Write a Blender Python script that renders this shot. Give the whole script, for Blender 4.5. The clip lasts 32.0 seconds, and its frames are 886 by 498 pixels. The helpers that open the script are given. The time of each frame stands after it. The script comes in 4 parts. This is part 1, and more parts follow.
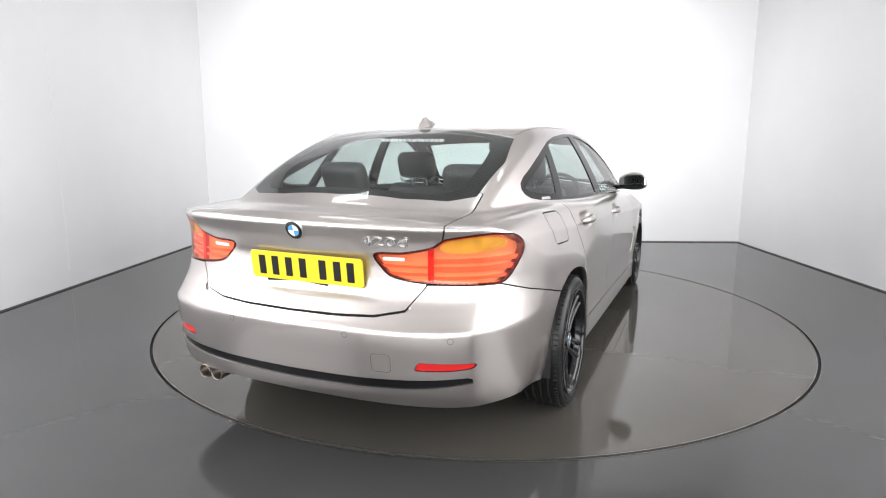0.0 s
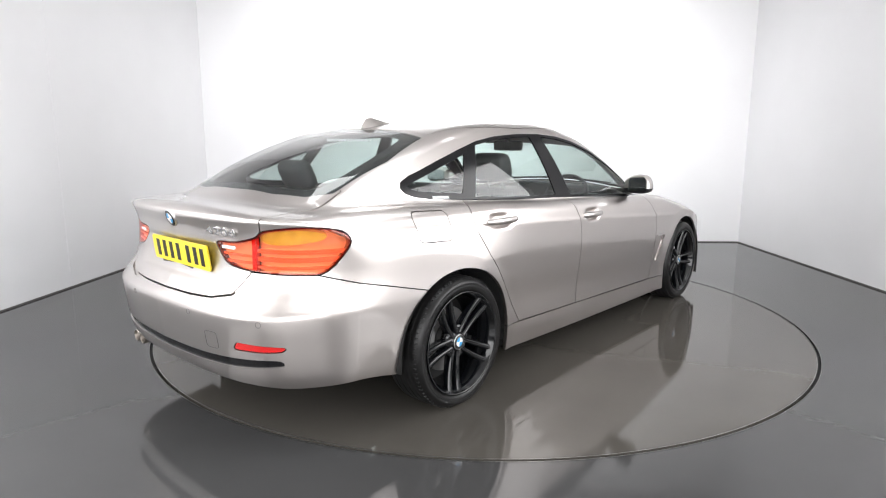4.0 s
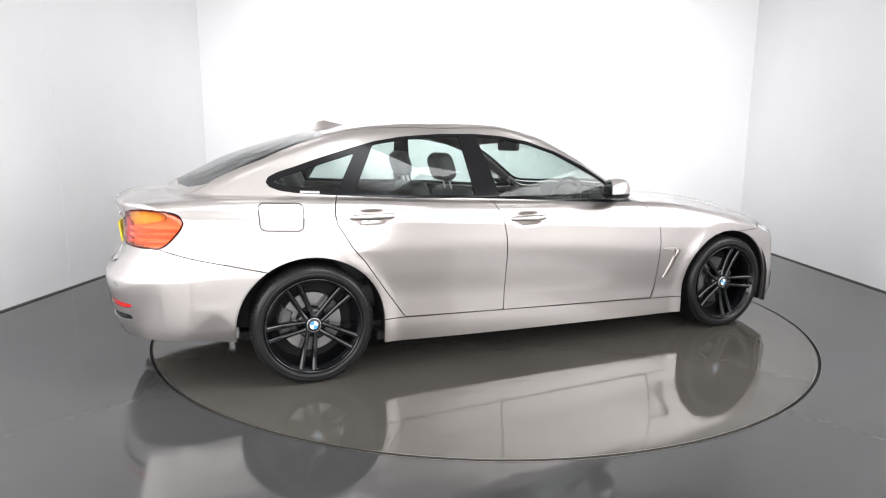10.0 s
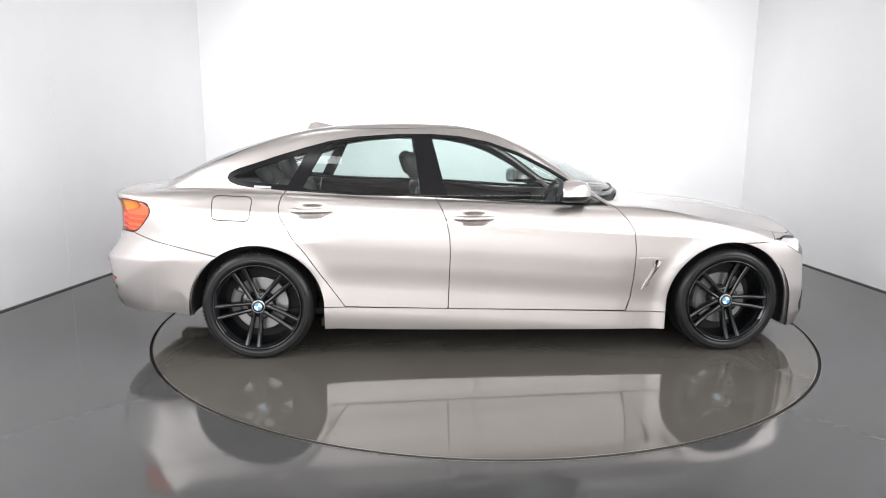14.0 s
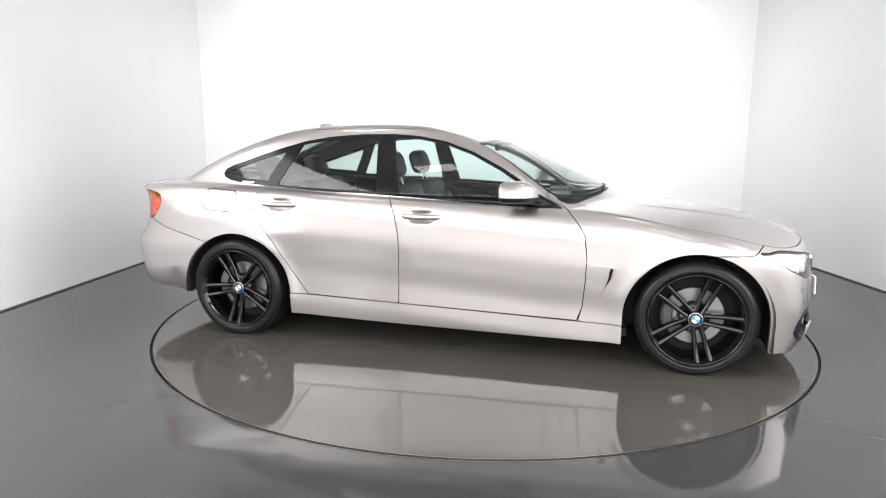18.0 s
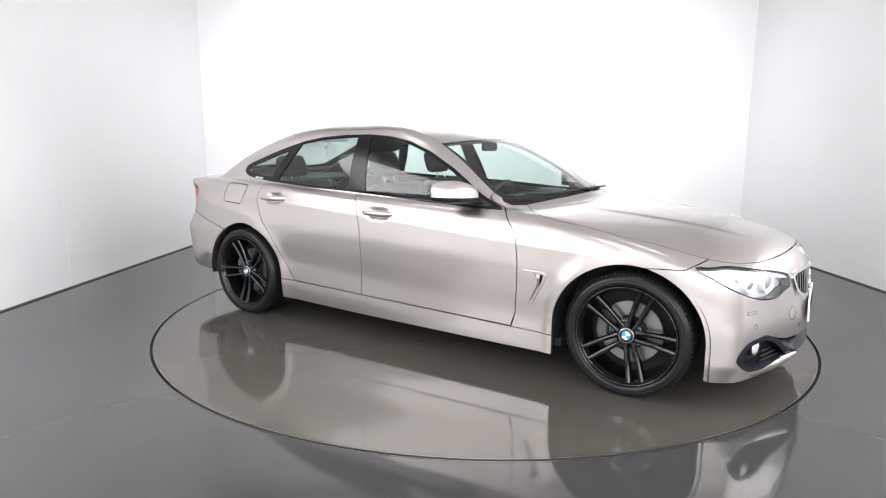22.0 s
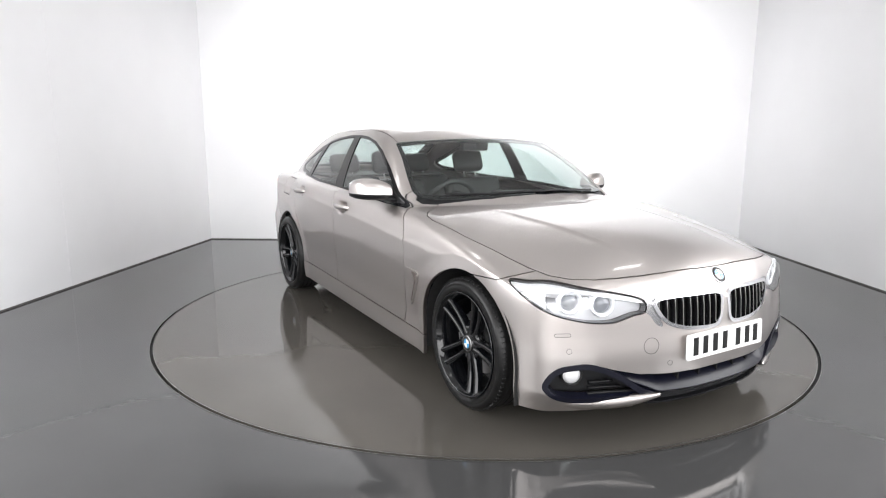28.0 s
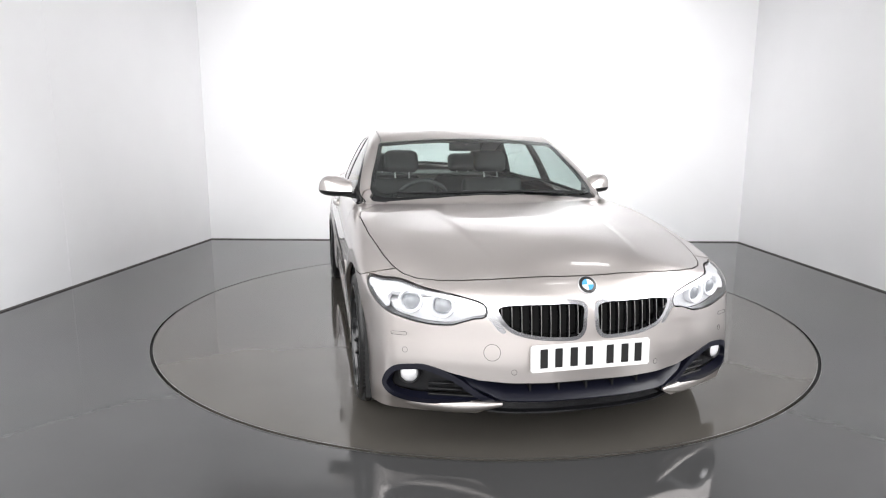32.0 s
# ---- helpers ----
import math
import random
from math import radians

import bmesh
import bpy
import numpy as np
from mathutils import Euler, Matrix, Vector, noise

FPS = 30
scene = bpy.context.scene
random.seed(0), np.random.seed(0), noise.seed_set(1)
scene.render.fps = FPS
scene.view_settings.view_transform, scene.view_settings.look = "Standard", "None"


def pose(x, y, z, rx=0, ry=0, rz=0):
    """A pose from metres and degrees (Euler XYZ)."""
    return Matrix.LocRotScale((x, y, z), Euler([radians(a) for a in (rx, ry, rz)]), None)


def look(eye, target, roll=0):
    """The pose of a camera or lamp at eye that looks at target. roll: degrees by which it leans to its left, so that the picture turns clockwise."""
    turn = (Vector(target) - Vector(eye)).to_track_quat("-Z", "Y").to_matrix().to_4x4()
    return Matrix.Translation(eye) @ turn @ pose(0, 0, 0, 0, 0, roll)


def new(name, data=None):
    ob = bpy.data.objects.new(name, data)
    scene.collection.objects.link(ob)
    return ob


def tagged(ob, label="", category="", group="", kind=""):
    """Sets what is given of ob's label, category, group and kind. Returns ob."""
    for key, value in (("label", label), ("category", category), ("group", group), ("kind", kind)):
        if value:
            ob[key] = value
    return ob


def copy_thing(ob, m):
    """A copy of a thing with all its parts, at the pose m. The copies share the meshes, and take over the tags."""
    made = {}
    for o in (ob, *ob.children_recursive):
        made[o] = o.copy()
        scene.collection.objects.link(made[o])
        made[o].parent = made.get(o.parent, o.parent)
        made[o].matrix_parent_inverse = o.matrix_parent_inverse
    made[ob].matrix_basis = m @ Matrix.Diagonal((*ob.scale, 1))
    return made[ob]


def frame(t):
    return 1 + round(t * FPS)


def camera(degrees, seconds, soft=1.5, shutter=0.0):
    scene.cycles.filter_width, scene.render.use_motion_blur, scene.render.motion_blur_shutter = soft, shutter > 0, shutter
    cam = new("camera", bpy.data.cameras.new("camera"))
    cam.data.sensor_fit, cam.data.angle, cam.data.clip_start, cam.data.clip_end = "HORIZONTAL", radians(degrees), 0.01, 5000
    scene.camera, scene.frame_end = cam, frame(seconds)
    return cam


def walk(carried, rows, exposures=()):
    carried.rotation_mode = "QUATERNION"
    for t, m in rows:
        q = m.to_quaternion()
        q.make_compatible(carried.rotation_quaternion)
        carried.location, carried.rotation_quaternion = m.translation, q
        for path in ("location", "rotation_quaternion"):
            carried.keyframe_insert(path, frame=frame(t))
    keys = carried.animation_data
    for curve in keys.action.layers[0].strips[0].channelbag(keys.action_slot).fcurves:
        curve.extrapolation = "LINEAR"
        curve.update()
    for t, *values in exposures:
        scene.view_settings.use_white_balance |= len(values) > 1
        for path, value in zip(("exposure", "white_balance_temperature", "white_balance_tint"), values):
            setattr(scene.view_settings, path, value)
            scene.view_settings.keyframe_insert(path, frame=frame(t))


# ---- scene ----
cam = camera(72.4, 32.0, soft=1.15)
EYE = Vector((0.0, -4.507, 1.2586))
PAN, TILT, ROLL = -3.226, 9.995, 0.17
HOLD = Matrix.Translation(EYE) @ pose(0, 0, 0, 0, 0, -PAN) @ pose(0, 0, 0, 90 - TILT) @ pose(0, 0, 0, 0, 0, ROLL)
walk(cam, [(0, HOLD), (32, HOLD)], exposures=[(0, -0.03, 6500, 10), (10, 0.0, 6500, 10), (21, 0.06, 6500, 10), (26, 0.06, 6500, 10), (32, -0.05, 6500, 10)])

# ---- light ----
world = bpy.data.worlds.new("studio_air")
world.use_nodes = True
world.node_tree.nodes["Background"].inputs[0].default_value = (0.8, 0.87, 1.0, 1)
world.node_tree.nodes["Background"].inputs[1].default_value = 0.02
scene.world = world


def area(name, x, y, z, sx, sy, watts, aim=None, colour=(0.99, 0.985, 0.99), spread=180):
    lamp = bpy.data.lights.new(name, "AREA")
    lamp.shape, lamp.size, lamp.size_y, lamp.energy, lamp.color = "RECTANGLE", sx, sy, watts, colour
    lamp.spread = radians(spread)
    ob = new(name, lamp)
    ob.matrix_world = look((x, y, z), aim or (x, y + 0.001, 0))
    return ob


CEIL = 3.5
area("wall_light_back", -0.05, 1.6, CEIL - 0.08, 3.6, 0.4, 40, (-0.05, 3.3, 0.8), spread=120)
# the next three are unseen lamps, added to even out the walls' brightness
area("wall_fill_far", -0.05, -0.9, CEIL - 0.08, 4.0, 0.4, 98, (-0.05, 3.3, 1.75), spread=80)
area("wall_fill_left", -1.4, -2.0, CEIL - 0.08, 0.8, 4.5, 42, (-3.8, -2.0, 0.9), (0.93, 0.97, 1.0), spread=84)
area("wall_fill_right", 1.6, -2.2, CEIL - 0.08, 0.8, 4.0, 22, (3.9, -2.2, 0.9), (0.96, 0.98, 1.0), spread=84)
# unseen fill panels, added in front and at the sides to brighten the car
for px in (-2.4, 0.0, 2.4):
    area("front_fill", px, -6.4, 1.9, 2.3, 2.9, 49, (px * 0.8, 0, 1.3), spread=125)
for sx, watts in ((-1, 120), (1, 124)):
    area("side_fill", sx * 3.4, -2.3 - 0.4 * (sx < 0), 1.95, 4.4, 2.6, watts, (0, -2.1, 1.1), spread=140)
for px, py in ((-1.5, -2.6), (1.5, -2.6), (-1.6, -0.4), (1.6, -0.4)):
    area("ceiling_panel", px, py, CEIL - 0.06, 0.6, 0.3, 3.0)

# ---- materials ----
def mat(name, colour=(0.8, 0.8, 0.8), rough=0.5, metal=0.0, coat=0.0, spec=0.5, bump=0.0, scale=40.0, vary=0.0, vscale=3.0, rvary=0.0):
    m = bpy.data.materials.new(name)
    m.use_nodes = True
    nt = m.node_tree
    b = nt.nodes["Principled BSDF"]
    b.inputs["Base Color"].default_value = (*colour, 1)
    b.inputs["Roughness"].default_value = rough
    b.inputs["Metallic"].default_value = metal
    b.inputs["Coat Weight"].default_value = coat
    b.inputs["Coat Roughness"].default_value = 0.03
    b.inputs["Specular IOR Level"].default_value = spec
    if vary or bump or rvary:
        tc = nt.nodes.new("ShaderNodeTexCoord")
        big = nt.nodes.new("ShaderNodeTexNoise")
        big.inputs["Scale"].default_value, big.inputs["Detail"].default_value = vscale, 5.0
        nt.links.new(tc.outputs["Object"], big.inputs["Vector"])
        fine = nt.nodes.new("ShaderNodeTexNoise")
        fine.inputs["Scale"].default_value, fine.inputs["Detail"].default_value = scale, 4.0
        nt.links.new(tc.outputs["Object"], fine.inputs["Vector"])
        if vary:
            ramp = nt.nodes.new("ShaderNodeValToRGB")
            lo, hi = 1 - vary, 1 + vary
            ramp.color_ramp.elements[0].color = (*[min(1, c * lo) for c in colour], 1)
            ramp.color_ramp.elements[1].color = (*[min(1, c * hi) for c in colour], 1)
            ramp.color_ramp.elements[0].position, ramp.color_ramp.elements[1].position = 0.3, 0.7
            nt.links.new(big.outputs["Fac"], ramp.inputs["Fac"])
            nt.links.new(ramp.outputs["Color"], b.inputs["Base Color"])
        if rvary:
            mr = nt.nodes.new("ShaderNodeMapRange")
            mr.inputs["To Min"].default_value, mr.inputs["To Max"].default_value = max(0.0, rough - rvary), rough + rvary
            nt.links.new(big.outputs["Fac"], mr.inputs["Value"])
            nt.links.new(mr.outputs["Result"], b.inputs["Roughness"])
        if bump:
            bp = nt.nodes.new("ShaderNodeBump")
            bp.inputs["Strength"].default_value, bp.inputs["Distance"].default_value = bump, 0.002
            nt.links.new(fine.outputs["Fac"], bp.inputs["Height"])
            nt.links.new(bp.outputs["Normal"], b.inputs["Normal"])
    return m


def glass(name, colour, rough=0.0, gloss=0.06):
    """Thin tinted pane: clear to look through, mirror by its Fresnel gloss."""
    m = bpy.data.materials.new(name)
    m.use_nodes = True
    nt = m.node_tree
    nt.nodes.remove(nt.nodes["Principled BSDF"])
    out = nt.nodes["Material Output"]
    tr = nt.nodes.new("ShaderNodeBsdfTransparent")
    tr.inputs["Color"].default_value = (*colour, 1)
    gl = nt.nodes.new("ShaderNodeBsdfGlossy")
    gl.inputs["Roughness"].default_value = rough
    lw = nt.nodes.new("ShaderNodeLayerWeight")
    lw.inputs["Blend"].default_value = 0.5
    pw = nt.nodes.new("ShaderNodeMath")
    pw.operation = "POWER"
    pw.inputs[1].default_value = 4.0
    fr = nt.nodes.new("ShaderNodeMath")
    fr.operation = "MULTIPLY_ADD"
    fr.inputs[1].default_value, fr.inputs[2].default_value = 0.9, gloss
    nt.links.new(lw.outputs["Facing"], pw.inputs[0])
    nt.links.new(pw.outputs[0], fr.inputs[0])
    mx = nt.nodes.new("ShaderNodeMixShader")
    nt.links.new(fr.outputs[0], mx.inputs[0])
    nt.links.new(tr.outputs[0], mx.inputs[1])
    nt.links.new(gl.outputs[0], mx.inputs[2])
    nt.links.new(mx.outputs[0], out.inputs["Surface"])
    return m


WALL = mat("white_wall_paint", (0.80, 0.80, 0.81), 0.55, bump=0.05, scale=60, vary=0.02, vscale=1.2)
CEILM = mat("ceiling_paint", (0.55, 0.545, 0.54), 0.7, vary=0.05, vscale=1.0)
FLOOR = mat("grey_resin_floor", (0.054, 0.0542, 0.0546), 0.06, spec=0.42, bump=0.085, scale=30, vary=0.06, vscale=1.6, rvary=0.03)
TABLE = mat("brown_grey_table_resin", (0.078, 0.0725, 0.064), 0.06, spec=0.42, bump=0.085, scale=30, vary=0.06, vscale=1.6, rvary=0.03)
GAPM = mat("black_gap", (0.01, 0.01, 0.01), 0.6)
PAINT = mat("silver_beige_paint", (0.585, 0.543, 0.520), 0.36, metal=1.0, coat=1.0, bump=0.10, scale=700, vary=0.012, vscale=260)
PAINT.node_tree.nodes["Principled BSDF"].inputs["Coat IOR"].default_value = 1.8
BLACK = mat("black_plastic", (0.008, 0.008, 0.009), 0.45, spec=0.3, bump=0.1, scale=300)
DARK = mat("dark_lining", (0.012, 0.012, 0.012), 0.8)
RUBBER = mat("tyre_rubber", (0.008, 0.008, 0.0082), 0.34, spec=0.32, bump=0.05, scale=300, vary=0.2, vscale=20)
RIMM = mat("gloss_black_alloy", (0.004, 0.0045, 0.0055), 0.09, spec=0.45, coat=0.3)
GLASS = glass("window_glass", (0.66, 0.74, 0.72), gloss=0.07)
CHROME = mat("chrome", (0.82, 0.82, 0.84), 0.10, metal=1.0)

TRIM = mat("dark_blue_satin_trim", (0.004, 0.0045, 0.011), 0.38, spec=0.35, coat=0.08)
GLOSS = mat("gloss_black_trim", (0.007, 0.007, 0.008), 0.16, spec=0.28)
MESH = mat("black_grille_mesh", (0.005, 0.005, 0.005), 0.7, spec=0.2, bump=0.4, scale=220)
SATIN = mat("satin_silver", (0.66, 0.66, 0.67), 0.3, metal=1.0)
LINK = mat("grey_satin_metal", (0.52, 0.52, 0.53), 0.25, metal=1.0)
LAMPCLEAR = glass("clear_lamp_lens", (0.96, 0.97, 0.98))
LAMPRED = glass("red_lamp_lens", (1.0, 0.36, 0.17))
LAMPAMBER = glass("amber_lamp_lens", (1.0, 0.61, 0.16))
LAMPIN = mat("lamp_reflector", (0.90, 0.90, 0.91), 0.28, metal=0.45, bump=0.25, scale=60)
LAMPBED = mat("grey_lamp_bed", (0.80, 0.80, 0.82), 0.25, metal=0.45, bump=0.2, scale=50)
PROJ = mat("projector_glass", (0.22, 0.23, 0.25), 0.06, coat=1.0)
LAMPDARK = mat("lamp_bezel", (0.03, 0.03, 0.032), 0.3)
BAND = mat("red_light_guide", (0.92, 0.40, 0.34), 0.25)
LETTER = mat("bright_lettering", (0.86, 0.86, 0.87), 0.22, metal=0.9)
LAMPWHITE = mat("white_light_guide", (0.85, 0.86, 0.88), 0.2)
AMBER = mat("amber_reflector", (0.95, 0.84, 0.50), 0.2, metal=0.5, bump=1.0, scale=40, vary=0.12, vscale=28)
REDPL = mat("red_reflector", (0.55, 0.012, 0.012), 0.22, coat=0.3, bump=0.3, scale=400)
WHITEPL = mat("white_plate_face", (0.80, 0.80, 0.80), 0.3)
YELLOWPL = mat("yellow_plate_face", (0.80, 0.62, 0.03), 0.3)
INK = mat("plate_ink", (0.01, 0.01, 0.01), 0.35)
BLUEENAMEL = mat("blue_enamel", (0.07, 0.33, 0.64), 0.15, coat=1.0)
WHITEENAMEL = mat("white_enamel", (0.82, 0.83, 0.84), 0.15, coat=1.0)
LEATHER = mat("black_leather", (0.035, 0.036, 0.037), 0.45, bump=0.2, scale=180, vary=0.2, vscale=12)
TRIMGREY = mat("dark_grey_trim", (0.10, 0.10, 0.10), 0.6, bump=0.1, scale=200)
LINING = mat("light_grey_headlining", (0.40, 0.40, 0.39), 0.9, bump=0.1, scale=300)
CARPET = mat("black_carpet", (0.012, 0.012, 0.012), 0.95)
STEEL = mat("brake_steel", (0.30, 0.295, 0.29), 0.34, metal=0.9, rvary=0.1, vscale=30)
MIRROR = mat("mirror_glass", (0.85, 0.87, 0.88), 0.02, metal=1.0)
PIPE = mat("steel_pipe", (0.30, 0.27, 0.24), 0.3, metal=1.0)
DARKRED = mat("dark_red_lamp_edge", (0.10, 0.004, 0.004), 0.2, coat=0.8)
JOINT = mat("dark_joint", (0.10, 0.095, 0.09), 0.7)


# ---- mesh helpers ----
def part(name, bm, material, parent=None, label="", smooth=False):
    me = bpy.data.meshes.new(name)
    bm.to_mesh(me)
    bm.free()
    me.materials.append(material)
    if smooth:
        me.polygons.foreach_set("use_smooth", [True] * len(me.polygons))
    ob = new(name, me)
    if parent:
        ob.parent = parent
    if label:
        ob["label"] = label
    return ob


def box(bm, x0, x1, y0, y1, z0, z1, m=None):
    vs = [bm.verts.new((m @ Vector(c)) if m else c) for c in ((x0, y0, z0), (x1, y0, z0), (x1, y1, z0), (x0, y1, z0), (x0, y0, z1), (x1, y0, z1), (x1, y1, z1), (x0, y1, z1))]
    for f in ((0, 3, 2, 1), (4, 5, 6, 7), (0, 1, 5, 4), (1, 2, 6, 5), (2, 3, 7, 6), (3, 0, 4, 7)):
        bm.faces.new([vs[i] for i in f])
    return bm


# ---- the room ----
LB, RB = Vector((-3.47, 3.14)), Vector((3.36, 3.39))
LF, RF = Vector((-3.68, -6.6)), Vector((3.93, -6.6))


def slab(name, a, b, thick, z0, z1, label):
    """An upright wall from a to b in plan, thick outwards (to the left of a-b)."""
    d = (b - a).normalized()
    n = Vector((-d.y, d.x)) * thick
    bm = bmesh.new()
    lo = [bm.verts.new((p.x, p.y, z0)) for p in (a, b, b + n, a + n)]
    hi = [bm.verts.new((p.x, p.y, z1)) for p in (a, b, b + n, a + n)]
    bm.faces.new(lo[::-1])
    bm.faces.new(hi)
    for i in range(4):
        j = (i + 1) % 4
        bm.faces.new((lo[i], lo[j], hi[j], hi[i]))
    bmesh.ops.recalc_face_normals(bm, faces=bm.faces)
    return tagged(part(name, bm, WALL), label, "wall", kind="structure")


slab("wall_back", LB, RB, 0.15, 0.0, CEIL, "plain white painted studio back wall")
slab("wall_left", LF, LB, 0.15, 0.0, CEIL, "plain white painted studio side wall")
slab("wall_right", RB, RF, 0.15, 0.0, CEIL, "plain white painted studio side wall")
slab("wall_front", RF, LF, 0.15, 0.0, CEIL, "plain white wall behind the camera")
bm = bmesh.new()
box(bm, -4.2, 4.2, -6.9, 3.7, CEIL, CEIL + 0.1)
tagged(part("ceiling", bm, CEILM), "plain grey studio ceiling", "ceiling", kind="structure")

RING, SLOT = 2.262, 0.018


def disc_ring(bm, r0, r1, z, n=180):
    a = [2 * math.pi * i / n for i in range(n)]
    inner = [bm.verts.new((r0 * math.cos(t), r0 * math.sin(t), z)) for t in a]
    outer = [bm.verts.new((r1 * math.cos(t), r1 * math.sin(t), z)) for t in a]
    for i in range(n):
        j = (i + 1) % n
        bm.faces.new((inner[i], outer[i], outer[j], inner[j]))
    return inner, outer


def build_floor():
    bm = bmesh.new()
    inner, outer = disc_ring(bm, RING, 3.0, 0.0)
    # from the circle out to the room's edges
    n = len(outer)
    rim = []
    for i in range(n):
        t = 2 * math.pi * i / n
        c, s = math.cos(t), math.sin(t)
        k = min(4.1 / max(abs(c), 1e-6), (3.6 if s > 0 else 6.8) / max(abs(s), 1e-6))
        rim.append(bm.verts.new((k * c, k * s, 0)))
    for i in range(n):
        j = (i + 1) % n
        bm.faces.new((outer[i], rim[i], rim[j], outer[j]))
    down = [bm.verts.new((v.co.x, v.co.y, -0.03)) for v in inner]
    for i in range(n):
        j = (i + 1) % n
        bm.faces.new((inner[j], down[j], down[i], inner[i]))
    bmesh.ops.recalc_face_normals(bm, faces=bm.faces)
    return tagged(part("floor", bm, FLOOR), "glossy dark grey resin studio floor", "floor", kind="structure")


build_floor()
bm = bmesh.new()
disc_ring(bm, RING - 0.2, RING + 0.2, -0.03)
tagged(part("turntable_slot", bm, GAPM), "dark gap round the turntable", "gap", kind="structure")


def spin(t):
    """The turn of the turntable, in degrees."""
    return 69.5 - 4.491 * t


bm = bmesh.new()
n = 180
top = [bm.verts.new(((RING - SLOT) * math.cos(2 * math.pi * i / n), (RING - SLOT) * math.sin(2 * math.pi * i / n), 0)) for i in range(n)]
low = [bm.verts.new((v.co.x, v.co.y, -0.03)) for v in top]
bm.faces.new(top)
for i in range(n):
    j = (i + 1) % n
    bm.faces.new((top[j], top[i], low[i], low[j]))
turntable = tagged(part("turntable", bm, TABLE), "round glossy grey turntable set flush in the floor", "turntable")


def edge_strip(name, a, b, inset):
    """A raised dark strip drawn for the shadow gap where wall meets floor."""
    d = (b - a).normalized()
    n = Vector((d.y, -d.x)) * inset
    bm = bmesh.new()
    lo = [bm.verts.new((p.x, p.y, 0.001)) for p in (a, b, b + n, a + n)]
    hi = [bm.verts.new((p.x, p.y, 0.012)) for p in (a, b, b + n, a + n)]
    bm.faces.new(lo[::-1])
    bm.faces.new(hi)
    for i in range(4):
        j = (i + 1) % 4
        bm.faces.new((lo[i], lo[j], hi[j], hi[i]))
    bmesh.ops.recalc_face_normals(bm, faces=bm.faces)
    return tagged(part(name, bm, JOINT), "thin dark joint at the foot of the wall", "trim", kind="structure")


edge_strip("wall_gap_back", LB, RB, 0.006)
edge_strip("wall_gap_left", LF, LB, 0.006)
edge_strip("wall_gap_right", RB, RF, 0.006)
t = 0.725
p0 = LF.lerp(LB, t)
d = (LB - LF).normalized()
bm = bmesh.new()
box(bm, 0.0, 0.003, -0.010, 0.010, 0.0, CEIL, Matrix.Translation((p0.x - 0.0005, p0.y, 0)) @ Matrix.Rotation(math.atan2(d.y, d.x) - math.pi / 2, 4, "Z"))
tagged(part("trim_left", bm, WALL), "flat white cover strip on a wall joint", "trim", kind="structure")
bm = bmesh.new()
disc_ring(bm, RING - SLOT - 0.003, RING - SLOT + 0.001, 0.0012)
part("rim", bm, STEEL, turntable, "thin steel edge of the turntable")
bm = bmesh.new()
disc_ring(bm, RING - 0.0005, RING + 0.003, 0.0012)
tagged(part("slot_edge", bm, STEEL), "thin steel edging round the turntable gap", "trim", kind="structure")


# ---- the car's skin: one solid, given by a few curves ----
def curve(*pts):
    """A smooth monotone curve through (x, y) knots."""
    xs, ys = np.array(pts, float).T
    h = np.diff(xs)
    d = np.diff(ys) / h
    m = np.zeros(len(xs))
    m[0], m[-1] = d[0], d[-1]
    for i in range(1, len(xs) - 1):
        if d[i - 1] * d[i] > 0:
            w1, w2 = 2 * h[i] + h[i - 1], h[i] + 2 * h[i - 1]
            m[i] = (w1 + w2) / (w1 / d[i - 1] + w2 / d[i])
    fx = np.linspace(xs[0], xs[-1], 1200)
    k = np.clip(np.searchsorted(xs, fx) - 1, 0, len(h) - 1)
    t = (fx - xs[k]) / h[k]
    fy = (2 * t**3 - 3 * t**2 + 1) * ys[k] + (t**3 - 2 * t**2 + t) * h[k] * m[k] + (3 * t**2 - 2 * t**3) * ys[k + 1] + (t**3 - t**2) * h[k] * m[k + 1]
    return lambda v: np.interp(v, fx, fy)


def smin(a, b, k):
    h = np.clip(0.5 + 0.5 * (b - a) / k, 0, 1)
    return b * (1 - h) + a * h - k * h * (1 - h)


AXLE_R, AXLE_F = -1.405, 1.405
WHEEL_Z, ARCH_R, ARCH_F, ARCH_W = 0.312, 0.363, 0.364, 0.386
plan_front = curve((0, 2.157), (0.15, 2.153), (0.28, 2.132), (0.42, 2.090), (0.55, 2.043), (0.65, 2.006), (0.73, 1.968), (0.80, 1.928), (0.846, 1.86), (0.877, 1.762), (0.896, 1.61), (0.902, 1.4), (0.95, 0.9))
lean_front = curve((0.10, -0.05), (0.18, -0.02), (0.24, 0.0), (0.36, 0.0), (0.48, -0.010), (0.60, -0.022), (0.64, -0.034), (0.69, -0.064), (0.74, -0.125), (0.85, -0.35))
plan_rear = curve((0, -2.44), (0.25, -2.43), (0.45, -2.405), (0.60, -2.36), (0.70, -2.30), (0.77, -2.21), (0.82, -2.10), (0.86, -1.93), (0.895, -1.5), (0.95, -0.9))
lean_rear = curve((0.15, 0.16), (0.24, 0.085), (0.34, 0.032), (0.46, 0.012), (0.572, 0.0), (0.586, 0.003), (0.606, 0.020), (0.64, 0.047), (0.70, 0.085), (0.76, 0.10), (0.85, 0.104), (0.895, 0.098), (0.93, 0.086), (0.948, 0.080), (0.960, 0.083), (0.975, 0.105), (1.1, 0.35))
